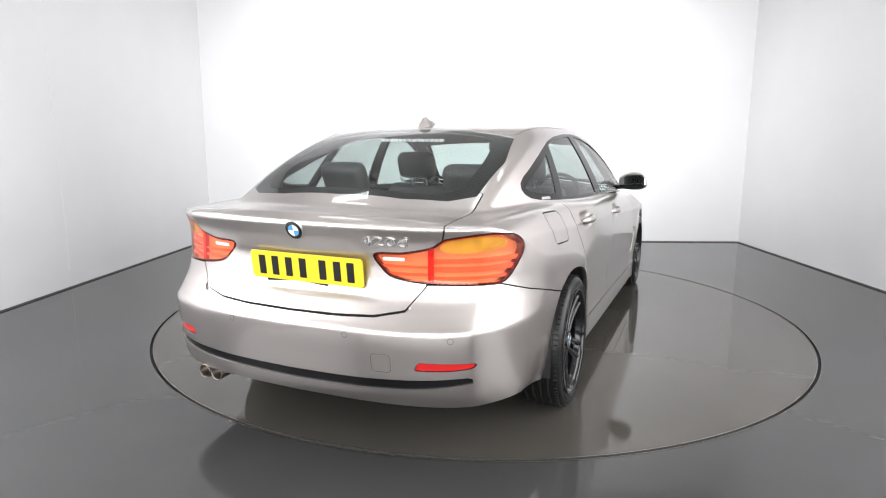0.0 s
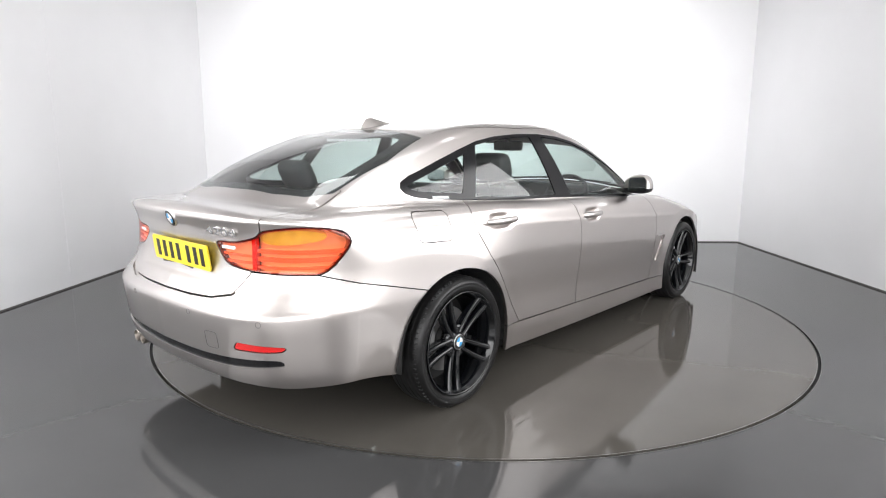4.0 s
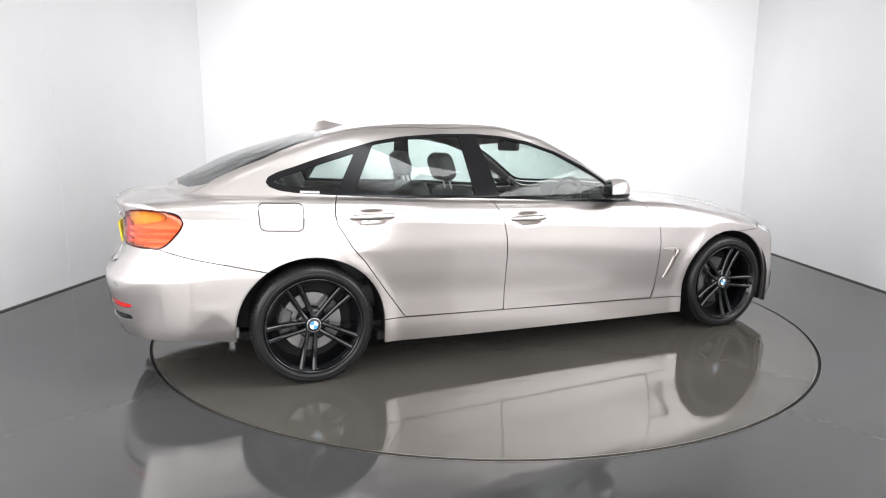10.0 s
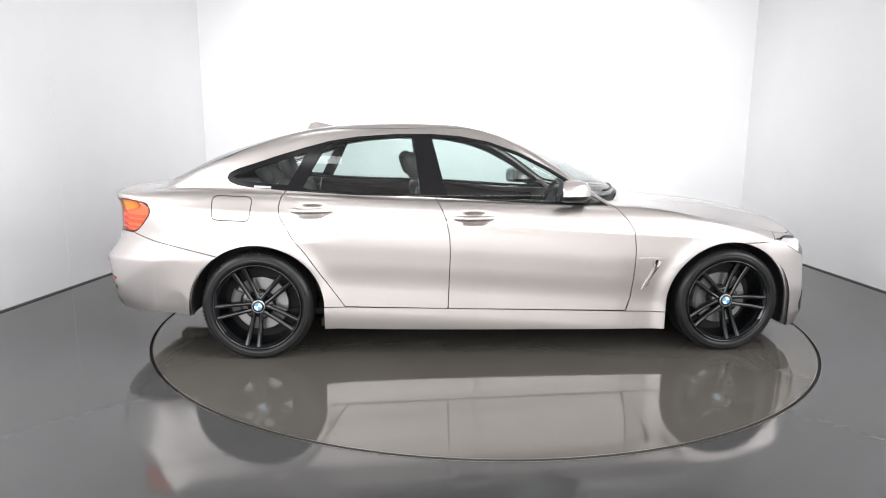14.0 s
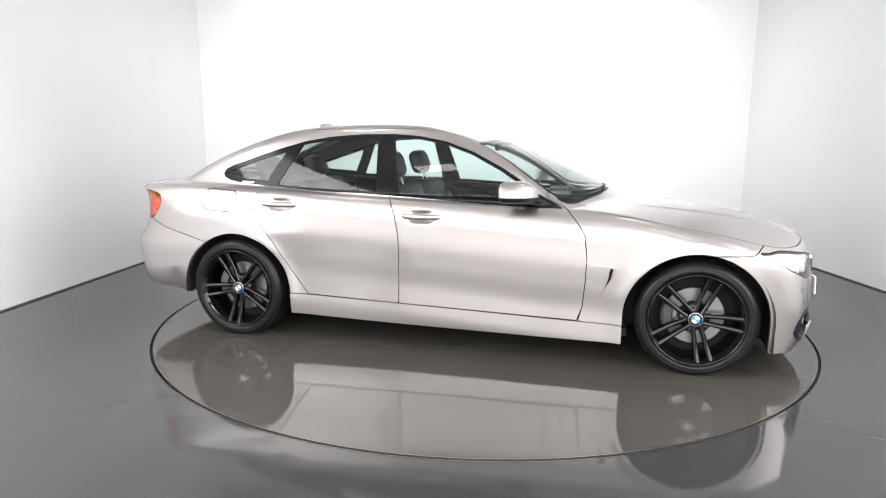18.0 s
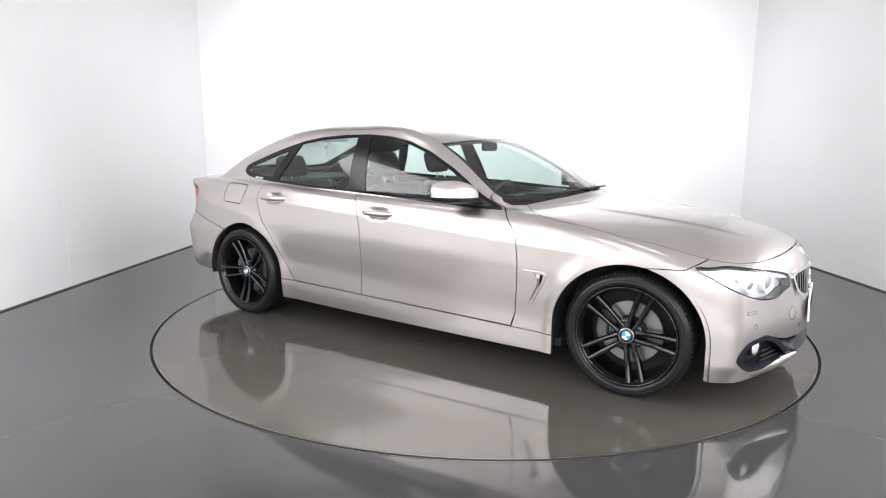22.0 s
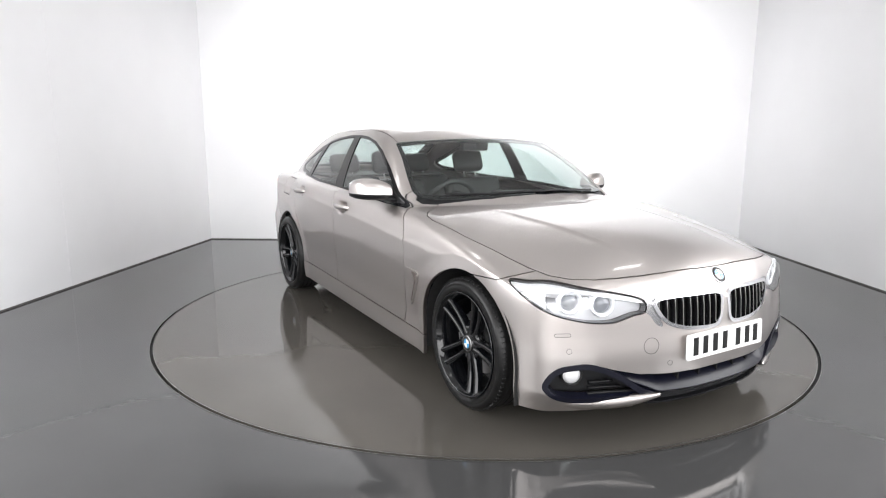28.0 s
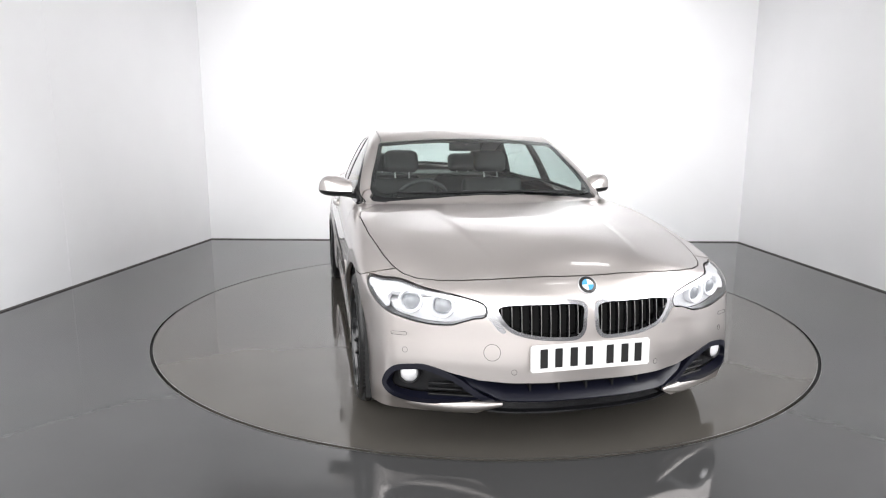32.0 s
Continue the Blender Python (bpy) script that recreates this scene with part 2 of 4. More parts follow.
plan_side = curve((-2.4, 0.83), (-2.0, 0.875), (-1.7, 0.897), (-1.4, 0.905), (-1.1, 0.902), (-0.5, 0.902), (0.2, 0.904), (0.8, 0.908), (1.4, 0.904), (1.7, 0.895), (2.2, 0.87))
crease = curve((-2.3, 0.895), (-1.5, 0.865), (0.0, 0.782), (0.8, 0.727), (1.5, 0.69), (2.2, 0.665))
flank = curve((-0.80, -0.075), (-0.66, -0.032), (-0.55, -0.022), (-0.42, -0.022), (-0.25, -0.008), (-0.12, 0.0), (-0.03, -0.001), (0.0, -0.001), (0.03, -0.009), (0.08, -0.024), (0.14, -0.055), (0.22, -0.107), (0.38, -0.25))
deck = curve((-2.6, 0.965), (-2.36, 0.99), (-2.25, 0.99), (-2.1, 0.994), (-1.8, 1.0), (-1.3, 0.99), (-0.5, 0.96), (0.5, 0.935), (0.95, 0.918), (1.2, 0.893), (1.5, 0.864), (1.75, 0.826), (1.95, 0.778), (2.08, 0.722), (2.16, 0.665), (2.3, 0.50))
deck_fall = curve((-2.5, 0.10), (-2.0, 0.05), (-1.0, 0.04), (0.5, 0.055), (1.0, 0.08), (1.5, 0.16), (1.9, 0.26), (2.2, 0.30))
roof = curve((-2.6, -0.6), (-2.36, 0.62), (-2.26, 0.90), (-2.1, 1.012), (-1.95, 1.09), (-1.767, 1.178), (-1.55, 1.252), (-1.354, 1.307), (-1.1, 1.358), (-0.8, 1.385), (-0.5, 1.392), (-0.22, 1.384), (0.0, 1.359), (0.20, 1.310), (0.40, 1.234), (0.60, 1.135), (0.80, 1.026), (0.98, 0.922), (1.2, 0.79), (1.9, 0.2), (2.6, -1.0))
roof_fall = curve((-2.3, 0.24), (-1.9, 0.23), (-1.5, 0.14), (-1.0, 0.07), (-0.3, 0.07), (0.0, 0.14), (0.3, 0.255), (0.6, 0.33), (1.0, 0.385))
glass_side = curve((-2.3, 0.56), (-1.9, 0.66), (-1.5, 0.735), (-1.2, 0.775), (-0.6, 0.812), (0.0, 0.826), (0.5, 0.824), (0.9, 0.82))
floor_line = curve((-2.5, 0.30), (-2.3, 0.288), (-2.0, 0.28), (-1.8, 0.255), (-1.0, 0.172), (0.0, 0.152), (1.0, 0.147), (1.74, 0.165), (1.80, 0.150), (1.95, 0.150), (2.2, 0.150))


def arch(x, z, ax, r):
    """Distance outside the wheel arch: a flat-sided horseshoe, a little wider than high."""
    return np.hypot((x - ax) * r / np.where(x - ax > 0, ARCH_W - (0.016 if ax > 0 else 0.004), ARCH_W), np.maximum(z - WHEEL_Z, 0.0)) - r


def solid(x, y, z):
    """Above 0 inside the car."""
    y = np.abs(y)
    side = plan_side(x) + flank(z - crease(x)) - y
    for ax, r in ((AXLE_R, ARCH_R), (AXLE_F, ARCH_F)):
        d = arch(x, z, ax, r)
        side = side + 0.012 * np.exp(-((d / 0.05) ** 2)) * (z > 0.1)
    for hx, hz in ((-1.078, 0.871), (-0.148, 0.824)):
        side = side - 0.020 * np.exp(-(((x - hx) / 0.070) ** 4) - ((z - hz) / 0.034) ** 4)
    # the tail tucks in below the bumper's crease, and the quarter leans in above the arch
    side = side - 0.17 * np.maximum(0.0, 0.435 - z) * np.clip((-1.5 - x) / 0.2, 0, 1)
    lean = np.clip((-0.85 - x) / 0.65, 0, 1)
    side = side - 0.30 * np.maximum(0.0, z - 0.69) * lean * lean * (3 - 2 * lean)
    front = (plan_front(y) + lean_front(z) - x) * 0.8
    rear = (x - plan_rear(y) - lean_rear(z)) * 0.8
    rear = rear - 0.011 * np.exp(-((y / 0.34) ** 8)) / (1 + np.exp(np.clip((0.682 - z) / 0.003, -40, 40))) / (1 + np.exp(np.clip((z - 0.835) / 0.010, -40, 40)))
    top = deck(x) - deck_fall(x) * y**2.2 - z
    ridge = np.clip((0.505 - 0.13 * (x - 0.8) - y) / 0.045, 0, 1)
    top = top + 0.0045 * ridge * ridge * (3 - 2 * ridge) * np.clip((x - 0.95) / 0.25, 0, 1) * np.clip((2.02 - x) / 0.3, 0, 1)
    low = smin(smin(side, top, 0.05), smin(front, rear, 0.03), np.where(x < -2.0, 0.017, 0.024))
    up = z - 0.95
    cabin = smin(glass_side(x) - np.where(up > 0, 0.36 * up + 0.42 * up * up, -0.4 * up) - y, roof(x) - roof_fall(x) * y**2 - z, 0.055)
    cabin = np.minimum(cabin, z - 0.80)
    return -smin(-low, -cabin, 0.02)


HEART_R, HEART_F = Vector((-1.75, 0, 0.62)), Vector((1.55, 0, 0.55))


def skin_grid():
    """Points on the right half of the skin, by rays from the car's heart line."""
    phi = np.radians(np.concatenate([np.arange(-90, -45, 1.5), np.arange(-45, -30, 0.8), np.arange(-30, 32, 0.40), np.arange(32, 90.01, 0.5)]))
    psi_r, psi_f = np.radians(np.arange(-90, 0, 0.6)), np.radians(np.arange(1, 90.01, 1.0))
    mid = np.linspace(0, 1, 280)
    s = np.concatenate([np.zeros(len(psi_r)), mid, np.ones(len(psi_f))])
    psi = np.concatenate([psi_r, np.zeros(len(mid)), psi_f])
    S, PH = np.meshgrid(s, phi, indexing="ij")
    PS = np.meshgrid(psi, phi, indexing="ij")[0]
    a, b = np.array(HEART_R), np.array(HEART_F)
    O = a + (b - a) * S[..., None]
    Dv = np.stack([np.sin(PS), -np.cos(PS) * np.cos(PH), np.cos(PS) * np.sin(PH)], -1)
    lo, hi = np.full(S.shape, 0.05), np.full(S.shape, 1.6)
    for _ in range(30):
        m = (lo + hi) / 2
        q = O + Dv * m[..., None]
        inside = solid(q[..., 0], q[..., 1], q[..., 2]) > 0
        lo, hi = np.where(inside, m, lo), np.where(inside, hi, m)
    V = O + Dv * lo[..., None]
    V[:, -1, 1] = 0.0
    V[:, 0, 1] = 0.0
    nu, nv = S.shape
    idx = np.arange(nu * nv).reshape(nu, nv)
    A, B, C, E = idx[:-1, :-1], idx[1:, :-1], idx[1:, 1:], idx[:-1, 1:]
    tris = np.concatenate([np.stack([A, B, C], -1).reshape(-1, 3), np.stack([A, C, E], -1).reshape(-1, 3)])
    return V.reshape(-1, 3), tris


def skin_normal(V, e=0.005):
    x, y, z = V.T
    g = np.stack([solid(x + e, y, z) - solid(x - e, y, z), solid(x, y + e, z) - solid(x, y - e, z), solid(x, y, z + e) - solid(x, y, z - e)], -1)
    return -g / np.maximum(np.linalg.norm(g, axis=1, keepdims=True), 1e-9)


def clip(V, T, val):
    """The part of a triangle mesh where val is above 0, cut along val = 0."""
    ins = val[T] > 0
    cnt = ins.sum(1)
    keep = T[cnt == 3]
    out, extra, newv = [keep], {}, []
    cut = T[(cnt == 1) | (cnt == 2)]
    if len(cut):
        ci = val[cut] > 0
        one = ci.sum(1) == 1
        odd = np.where(one, np.argmax(ci, 1), np.argmin(ci, 1))
        r = np.arange(len(cut))
        a, b, c = cut[r, odd], cut[r, (odd + 1) % 3], cut[r, (odd + 2) % 3]
        e = np.concatenate([np.sort(np.stack([a, b], 1), 1), np.sort(np.stack([a, c], 1), 1)])
        ue, inv = np.unique(e, axis=0, return_inverse=True)
        inv = inv.ravel()
        va, vb = val[ue[:, 0]], val[ue[:, 1]]
        w = (va / (va - vb))[:, None]
        newv = V[ue[:, 0]] * (1 - w) + V[ue[:, 1]] * w
        ab, ac = inv[: len(cut)] + len(V), inv[len(cut):] + len(V)
        out.append(np.stack([a, ab, ac], 1)[one])
        two = ~one
        out.append(np.stack([ab, b, c], 1)[two])
        out.append(np.stack([ab, c, ac], 1)[two])
        V = np.concatenate([V, newv])
    T = np.concatenate(out)
    used, inv = np.unique(T, return_inverse=True)
    T = inv.reshape(-1, 3)
    V = V[used]
    p = V[T]
    area2 = np.linalg.norm(np.cross(p[:, 1] - p[:, 0], p[:, 2] - p[:, 0]), axis=1)
    return V, T[area2 > 1e-9]


def sheet(name, V, T, material, parent, label="", N=None, flange=0.0, both=False, mirror=False):
    """A panel out of skin triangles; flange: depth of its folded edge; both: with its mirror image; mirror: that alone."""
    N = skin_normal(V) if N is None else N
    if flange and len(T):
        e = np.concatenate([T[:, [0, 1]], T[:, [1, 2]], T[:, [2, 0]]])
        k = np.sort(e, 1)
        _, first, cnt = np.unique(k, axis=0, return_index=True, return_counts=True)
        rim = e[first[cnt == 1]]
        on_mid = (np.abs(V[rim[:, 0], 1]) < 1e-4) & (np.abs(V[rim[:, 1], 1]) < 1e-4)
        rim = rim[~on_mid]
        ids, inv = np.unique(rim, return_inverse=True)
        inv = inv.reshape(-1, 2)
        top, low = V[ids], V[ids] - N[ids] * flange
        # side normals: across the edge
        d = V[rim[:, 1]] - V[rim[:, 0]]
        sn = np.cross(d, N[rim[:, 0]])
        acc = np.zeros_like(top)
        np.add.at(acc, inv[:, 0], sn)
        np.add.at(acc, inv[:, 1], sn)
        acc /= np.maximum(np.linalg.norm(acc, axis=1, keepdims=True), 1e-9)
        b = len(V)
        m = len(ids)
        q = np.concatenate([np.stack([inv[:, 1] + b, inv[:, 0] + b, inv[:, 0] + b + m], 1), np.stack([inv[:, 1] + b, inv[:, 0] + b + m, inv[:, 1] + b + m], 1)])
        V, N, T = np.concatenate([V, top, low]), np.concatenate([N, acc, acc]), np.concatenate([T, q])
    if both or mirror:
        V2, N2, T2 = V * [1, -1, 1], N * [1, -1, 1], T[:, ::-1]
        if mirror:
            V, N, T = V2, N2, T2
        else:
            T = np.concatenate([T, T2 + len(V)])
            V, N = np.concatenate([V, V2]), np.concatenate([N, N2])
    me = bpy.data.meshes.new(name)
    me.vertices.add(len(V))
    me.vertices.foreach_set("co", V.ravel())
    me.loops.add(len(T) * 3)
    me.loops.foreach_set("vertex_index", T.ravel().astype(np.int32))
    me.polygons.add(len(T))
    me.polygons.foreach_set("loop_start", np.arange(0, len(T) * 3, 3, dtype=np.int32))
    me.update(calc_edges=True)
    me.polygons.foreach_set("use_smooth", np.ones(len(T), bool))
    me.normals_split_custom_set_from_vertices(N.tolist())
    me.materials.append(material)
    ob = new(name, me)
    ob.parent = parent
    if label:
        ob["label"] = label
    return ob


def inside(px, py, poly):
    """Signed distance to a closed polygon, above 0 inside."""
    P = np.array(poly, float)
    Q = np.roll(P, -1, 0)
    best = np.full(px.shape, 1e9)
    wind = np.zeros(px.shape, bool)
    for (ax, ay), (bx, by) in zip(P, Q):
        dx, dy = bx - ax, by - ay
        t = np.clip(((px - ax) * dx + (py - ay) * dy) / max(dx * dx + dy * dy, 1e-12), 0, 1)
        best = np.minimum(best, np.hypot(px - ax - t * dx, py - ay - t * dy))
        if ay != by:
            wind ^= ((ay > py) != (by > py)) & (px < (bx - ax) * (py - ay) / (by - ay) + ax)
    return np.where(wind, best, -best)


def soft_loop(pts, n=6):
    """A closed smooth loop through the points (Catmull-Rom)."""
    P = np.array(pts, float)
    out = []
    for i in range(len(P)):
        a, b, c, d = P[i - 1], P[i], P[(i + 1) % len(P)], P[(i + 2) % len(P)]
        for t in np.linspace(0, 1, n, endpoint=False):
            out.append(0.5 * (2 * b + (c - a) * t + (2 * a - 5 * b + 4 * c - d) * t * t + (3 * b - a - 3 * c + d) * t**3))
    return np.array(out)


# ---- the car ----
car = new("car")
tagged(car, "silver-beige five-door coupe saloon parked on the turntable", "car")
SV, ST = skin_grid()
SV, ST = clip(SV, ST, SV[:, 2] - floor_line(SV[:, 0]))
for ax, r in ((AXLE_R, ARCH_R), (AXLE_F, ARCH_F)):
    SV, ST = clip(SV, ST, arch(SV[:, 0], SV[:, 2], ax, r))


def take(field, gap=0.005):
    """Cut a piece out of the skin that is left (y counted outwards on the right side)."""
    global SV, ST
    f = field(SV[:, 0], -SV[:, 1], SV[:, 2])
    piece = clip(SV, ST, f - gap / 2)
    SV, ST = clip(SV, ST, -f - gap / 2)
    return piece


def cut(piece, field, gap=0.0):
    """Split a piece in two: inside and outside of a field."""
    V, T = piece
    f = field(V[:, 0], -V[:, 1], V[:, 2])
    return clip(V, T, f - gap / 2), clip(V, T, -f - gap / 2)


def sunk(piece, depth):
    V, T = piece
    N = skin_normal(V)
    return V - N * depth, T, N


def pair(name, piece, material, parent, label="", flange=0.0, depth=0.0):
    """The same sheet on the car's right and left."""
    V, T, N = sunk(piece, depth)
    return [sheet(name, V, T, material, parent, label, N=N, flange=flange, mirror=m) for m in (False, True)]


def whole(name, piece, material, parent, label="", flange=0.0, depth=0.0):
    V, T, N = sunk(piece, depth)
    return sheet(name, V, T, material, parent, label, N=N, flange=flange, both=True)


def lean_line(x, z, a, b):
    """Distance ahead of the line through (x, z) = a and b."""
    return (x - (a[0] + (b[0] - a[0]) * (z - a[1]) / (b[1] - a[1]))) * 0.96


DLO = [(-1.598, 1.050), (-1.584, 1.078), (-1.53, 1.104), (-1.44, 1.132), (-1.318, 1.173), (-1.156, 1.222), (-0.993, 1.266), (-0.829, 1.292), (-0.6, 1.308), (-0.394, 1.309), (-0.223, 1.297), (-0.049, 1.265), (0.128, 1.204), (0.31, 1.113), (0.409, 1.052), (0.527, 0.972), (0.672, 0.889), (0.413, 0.896), (0.167, 0.909), (-0.177, 0.929), (-0.478, 0.945), (-0.837, 0.955), (-1.248, 0.978), (-1.45, 0.994), (-1.53, 1.006), (-1.580, 1.025)]
WS = [(0.907, -0.1), (0.907, 0.0), (0.885, 0.2), (0.845, 0.36), (0.768, 0.54), (0.70, 0.645), (0.655, 0.70), (0.62, 0.722), (0.575, 0.728), (0.469, 0.706), (0.312, 0.66), (0.15, 0.622), (0.138, 0.608), (0.180, 0.47), (0.228, 0.315), (0.262, 0.155), (0.277, 0.0), (0.277, -0.1)]
RW = [(-2.05, -0.1), (-2.05, 0.0), (-2.03, 0.3), (-1.98, 0.48), (-1.90, 0.578), (-1.6, 0.60), (-1.32, 0.555), (-1.265, 0.3), (-1.25, 0), (-1.25, -0.1)]
dlo = take(lambda x, y, z: np.minimum(inside(x, z, DLO), y - 0.35), 0.0)
ws = take(lambda x, y, z: np.minimum(inside(x, y, WS), z - 0.88), 0.0)
rw = take(lambda x, y, z: np.minimum(inside(x, y, RW), z - 0.9), 0.0)

# side glazing
glow, trim = cut(dlo, lambda x, y, z: inside(x, z, DLO) - 0.016)
fore, rest = cut(glow, lambda x, y, z: lean_line(x, z, (-0.30, 0.94), (-0.385, 1.29)))
post, rest = cut(rest, lambda x, y, z: lean_line(x, z, (-0.455, 0.947), (-0.495, 1.29)))
mid, rest = cut(rest, lambda x, y, z: lean_line(x, z, (-1.16, 0.97), (-1.01, 1.25)))
post2, tail = cut(rest, lambda x, y, z: lean_line(x, z, (-1.245, 0.985), (-1.11, 1.225)))
sail, fore = cut(fore, lambda x, y, z: lean_line(x, z, (0.50, 0.89), (0.44, 1.05)))
quarter, quarter_rim = cut(tail, lambda x, y, z: inside(x, z, DLO) - 0.032)

# lamps
lamp_u = lambda x, y: (2.06 - x) * 0.65 + (y - 0.43) * 0.76
rear_u = lambda x, y: (x + 2.345) * 0.585 + (y - 0.352) * 0.811
HL = soft_loop([(0.556, 0.682), (0.475, 0.684), (0.378, 0.687), (0.228, 0.670), (0.102, 0.648), (-0.002, 0.618), (-0.012, 0.568), (0.034, 0.557), (0.085, 0.539), (0.125, 0.529), (0.225, 0.534), (0.345, 0.562), (0.46, 0.612)], 4)
TL = soft_loop([(0.0, 0.852), (0.1, 0.860), (0.20, 0.884), (0.245, 0.913), (0.363, 0.930), (0.457, 0.930), (0.542, 0.912), (0.576, 0.868), (0.545, 0.808), (0.479, 0.746), (0.391, 0.742), (0.188, 0.748), (0.07, 0.766), (0.026, 0.80)], 4)
AMB = soft_loop([(0.225, 0.880), (0.26, 0.905), (0.36, 0.919), (0.44, 0.916), (0.49, 0.900), (0.48, 0.880), (0.42, 0.868), (0.34, 0.860), (0.26, 0.862)], 4)
headlamp = take(lambda x, y, z: np.minimum(np.minimum(inside(lamp_u(x, y), z, HL), x - 1.55), y - 0.3), 0.005)
taillamp = take(lambda x, y, z: np.minimum(np.minimum(inside(rear_u(x, y), z, TL), -1.9 - x), y - 0.25), 0.005)

# kidneys, lower openings
KID = soft_loop([(0.390, 0.606), (0.345, 0.630), (0.20, 0.636), (0.065, 0.634), (0.018, 0.612), (0.017, 0.56), (0.025, 0.505), (0.062, 0.474), (0.16, 0.474), (0.256, 0.485), (0.331, 0.511), (0.375, 0.56)], 5)
kidney = take(lambda x, y, z: np.minimum(inside(y, z, KID), x - 1.9), 0.0)
kid_ring, kidney = cut(kidney, lambda x, y, z: 0.016 - inside(y, z, KID))
KWING = soft_loop([(0.350, 0.634), (0.395, 0.630), (0.430, 0.617), (0.432, 0.575), (0.405, 0.552), (0.378, 0.515), (0.345, 0.500), (0.362, 0.545), (0.386, 0.595)], 4)
kid_wing = take(lambda x, y, z: np.minimum(inside(y, z, KWING), x - 1.9), 0.0)
FOG = soft_loop([(0.398, 0.252), (0.384, 0.306), (0.340, 0.347), (0.275, 0.360), (0.2, 0.361), (0.09, 0.316), (-0.003, 0.25), (-0.08, 0.208), (-0.02, 0.186), (0.09, 0.192), (0.24, 0.190), (0.335, 0.206)], 4)
fog = take(lambda x, y, z: np.minimum(np.minimum(inside(lamp_u(x, y), z, FOG), x - 1.6), y - 0.2), 0.0)
fog_rim, fog_in = cut(fog, lambda x, y, z: 0.024 - inside(lamp_u(x, y), z, FOG))
CENTRE = [(-0.1, 0.302), (0.33, 0.299), (0.45, 0.306), (0.56, 0.332), (0.63, 0.356), (0.62, 0.30), (0.45, 0.20), (0.38, 0.19), (0.50, 0.122), (0.50, 0.05), (-0.1, 0.05)]
centre = take(lambda x, y, z: np.minimum(inside(y, z, CENTRE), x - 1.8), 0.0)
VENT = soft_loop([(0.845, 0.590), (0.91, 0.589), (0.972, 0.584), (0.980, 0.558), (0.94, 0.48), (0.895, 0.400), (0.860, 0.389), (0.890, 0.45), (0.925, 0.53), (0.91, 0.565), (0.85, 0.575)], 4)
vent = take(lambda x, y, z: np.minimum(inside(x, z, VENT), y - 0.5), 0.0)
vent_rim, vent_in = cut(vent, lambda x, y, z: 0.010 - inside(x, z, VENT))

# sheet metal
HOOD = [(2.062, -0.1), (2.062, 0), (2.059, 0.1), (2.050, 0.2), (2.035, 0.3), (2.012, 0.40), (1.98, 0.50), (1.94, 0.59), (1.875, 0.665), (1.80, 0.715), (1.70, 0.75), (1.582, 0.776), (1.305, 0.812), (1.0, 0.830), (0.913, 0.816), (0.84, 0.766), (0.775, 0.680), (0.745, 0.648), (0.800, 0.532), (0.868, 0.360), (0.903, 0.2), (0.924, 0), (0.924, -0.1)]
hood = take(lambda x, y, z: np.minimum(inside(x, y, HOOD), z - 0.6))
COWL = [(0.95, -0.1), (0.95, 0.05), (0.89, 0.36), (0.815, 0.54), (0.748, 0.652), (0.69, 0.72), (0.64, 0.736), (0.60, 0.70), (0.74, 0.50), (0.82, 0.3), (0.88, 0), (0.88, -0.1)]
cowl = take(lambda x, y, z: np.minimum(inside(x, y, COWL), z - 0.8))
FD = [(-0.365, 1.0), (-0.37, 0.945), (-0.335, 0.88), (-0.311, 0.82), (-0.290, 0.72), (-0.286, 0.622), (-0.296, 0.287), (0.772, 0.262), (0.80, 0.34), (0.812, 0.50), (0.815, 0.632), (0.80, 0.752), (0.765, 0.81), (0.70, 0.885), (0.6, 0.93)]
RD = [(-0.375, 1.0), (-0.37, 0.945), (-0.335, 0.88), (-0.311, 0.82), (-0.290, 0.72), (-0.286, 0.622), (-0.296, 0.287), (-0.902, 0.306), (-1.02, 0.475), (-1.129, 0.637), (-1.19, 0.71), (-1.232, 0.783), (-1.262, 0.835), (-1.271, 0.888), (-1.262, 0.94), (-1.239, 0.984), (-1.22, 1.02)]
front_door = take(lambda x, y, z: np.minimum(inside(x, z, FD), y - 0.5))
rear_door = take(lambda x, y, z: np.minimum(inside(x, z, RD), y - 0.5))
SILL = [(-1.2, 0.309), (-0.902, 0.303), (1.0, 0.252), (1.2, 0.248), (1.2, 0.05), (-1.2, 0.05)]
sill = take(lambda x, y, z: np.minimum(inside(x, z, SILL), y - 0.5))
BF = [(1.40, 0.664), (1.66, 0.676), (1.75, 0.72), (2.4, 0.95), (2.4, 0), (1.4, 0)]
front_bumper = take(lambda x, y, z: inside(x, z, BF))
LID = [(-0.1, 0.625), (0.20, 0.626), (0.36, 0.633), (0.47, 0.655), (0.53, 0.736), (0.557, 0.82), (0.585, 0.90), (0.598, 0.945), (0.585, 1.3), (-0.1, 1.3)]
lid = take(lambda x, y, z: np.minimum(inside(y, z, LID), -1.87 - x))
slot = take(lambda x, y, z: np.minimum(np.minimum(inside(y, z, LID) + 0.013, -1.87 - x), 0.665 - z), 0.0)
BR = [(-1.5, 0.576), (-1.63, 0.610), (-1.83, 0.660), (-1.98, 0.695), (-2.07, 0.722), (-2.14, 0.744), (-2.7, 0.746), (-2.7, 0), (-1.5, 0)]
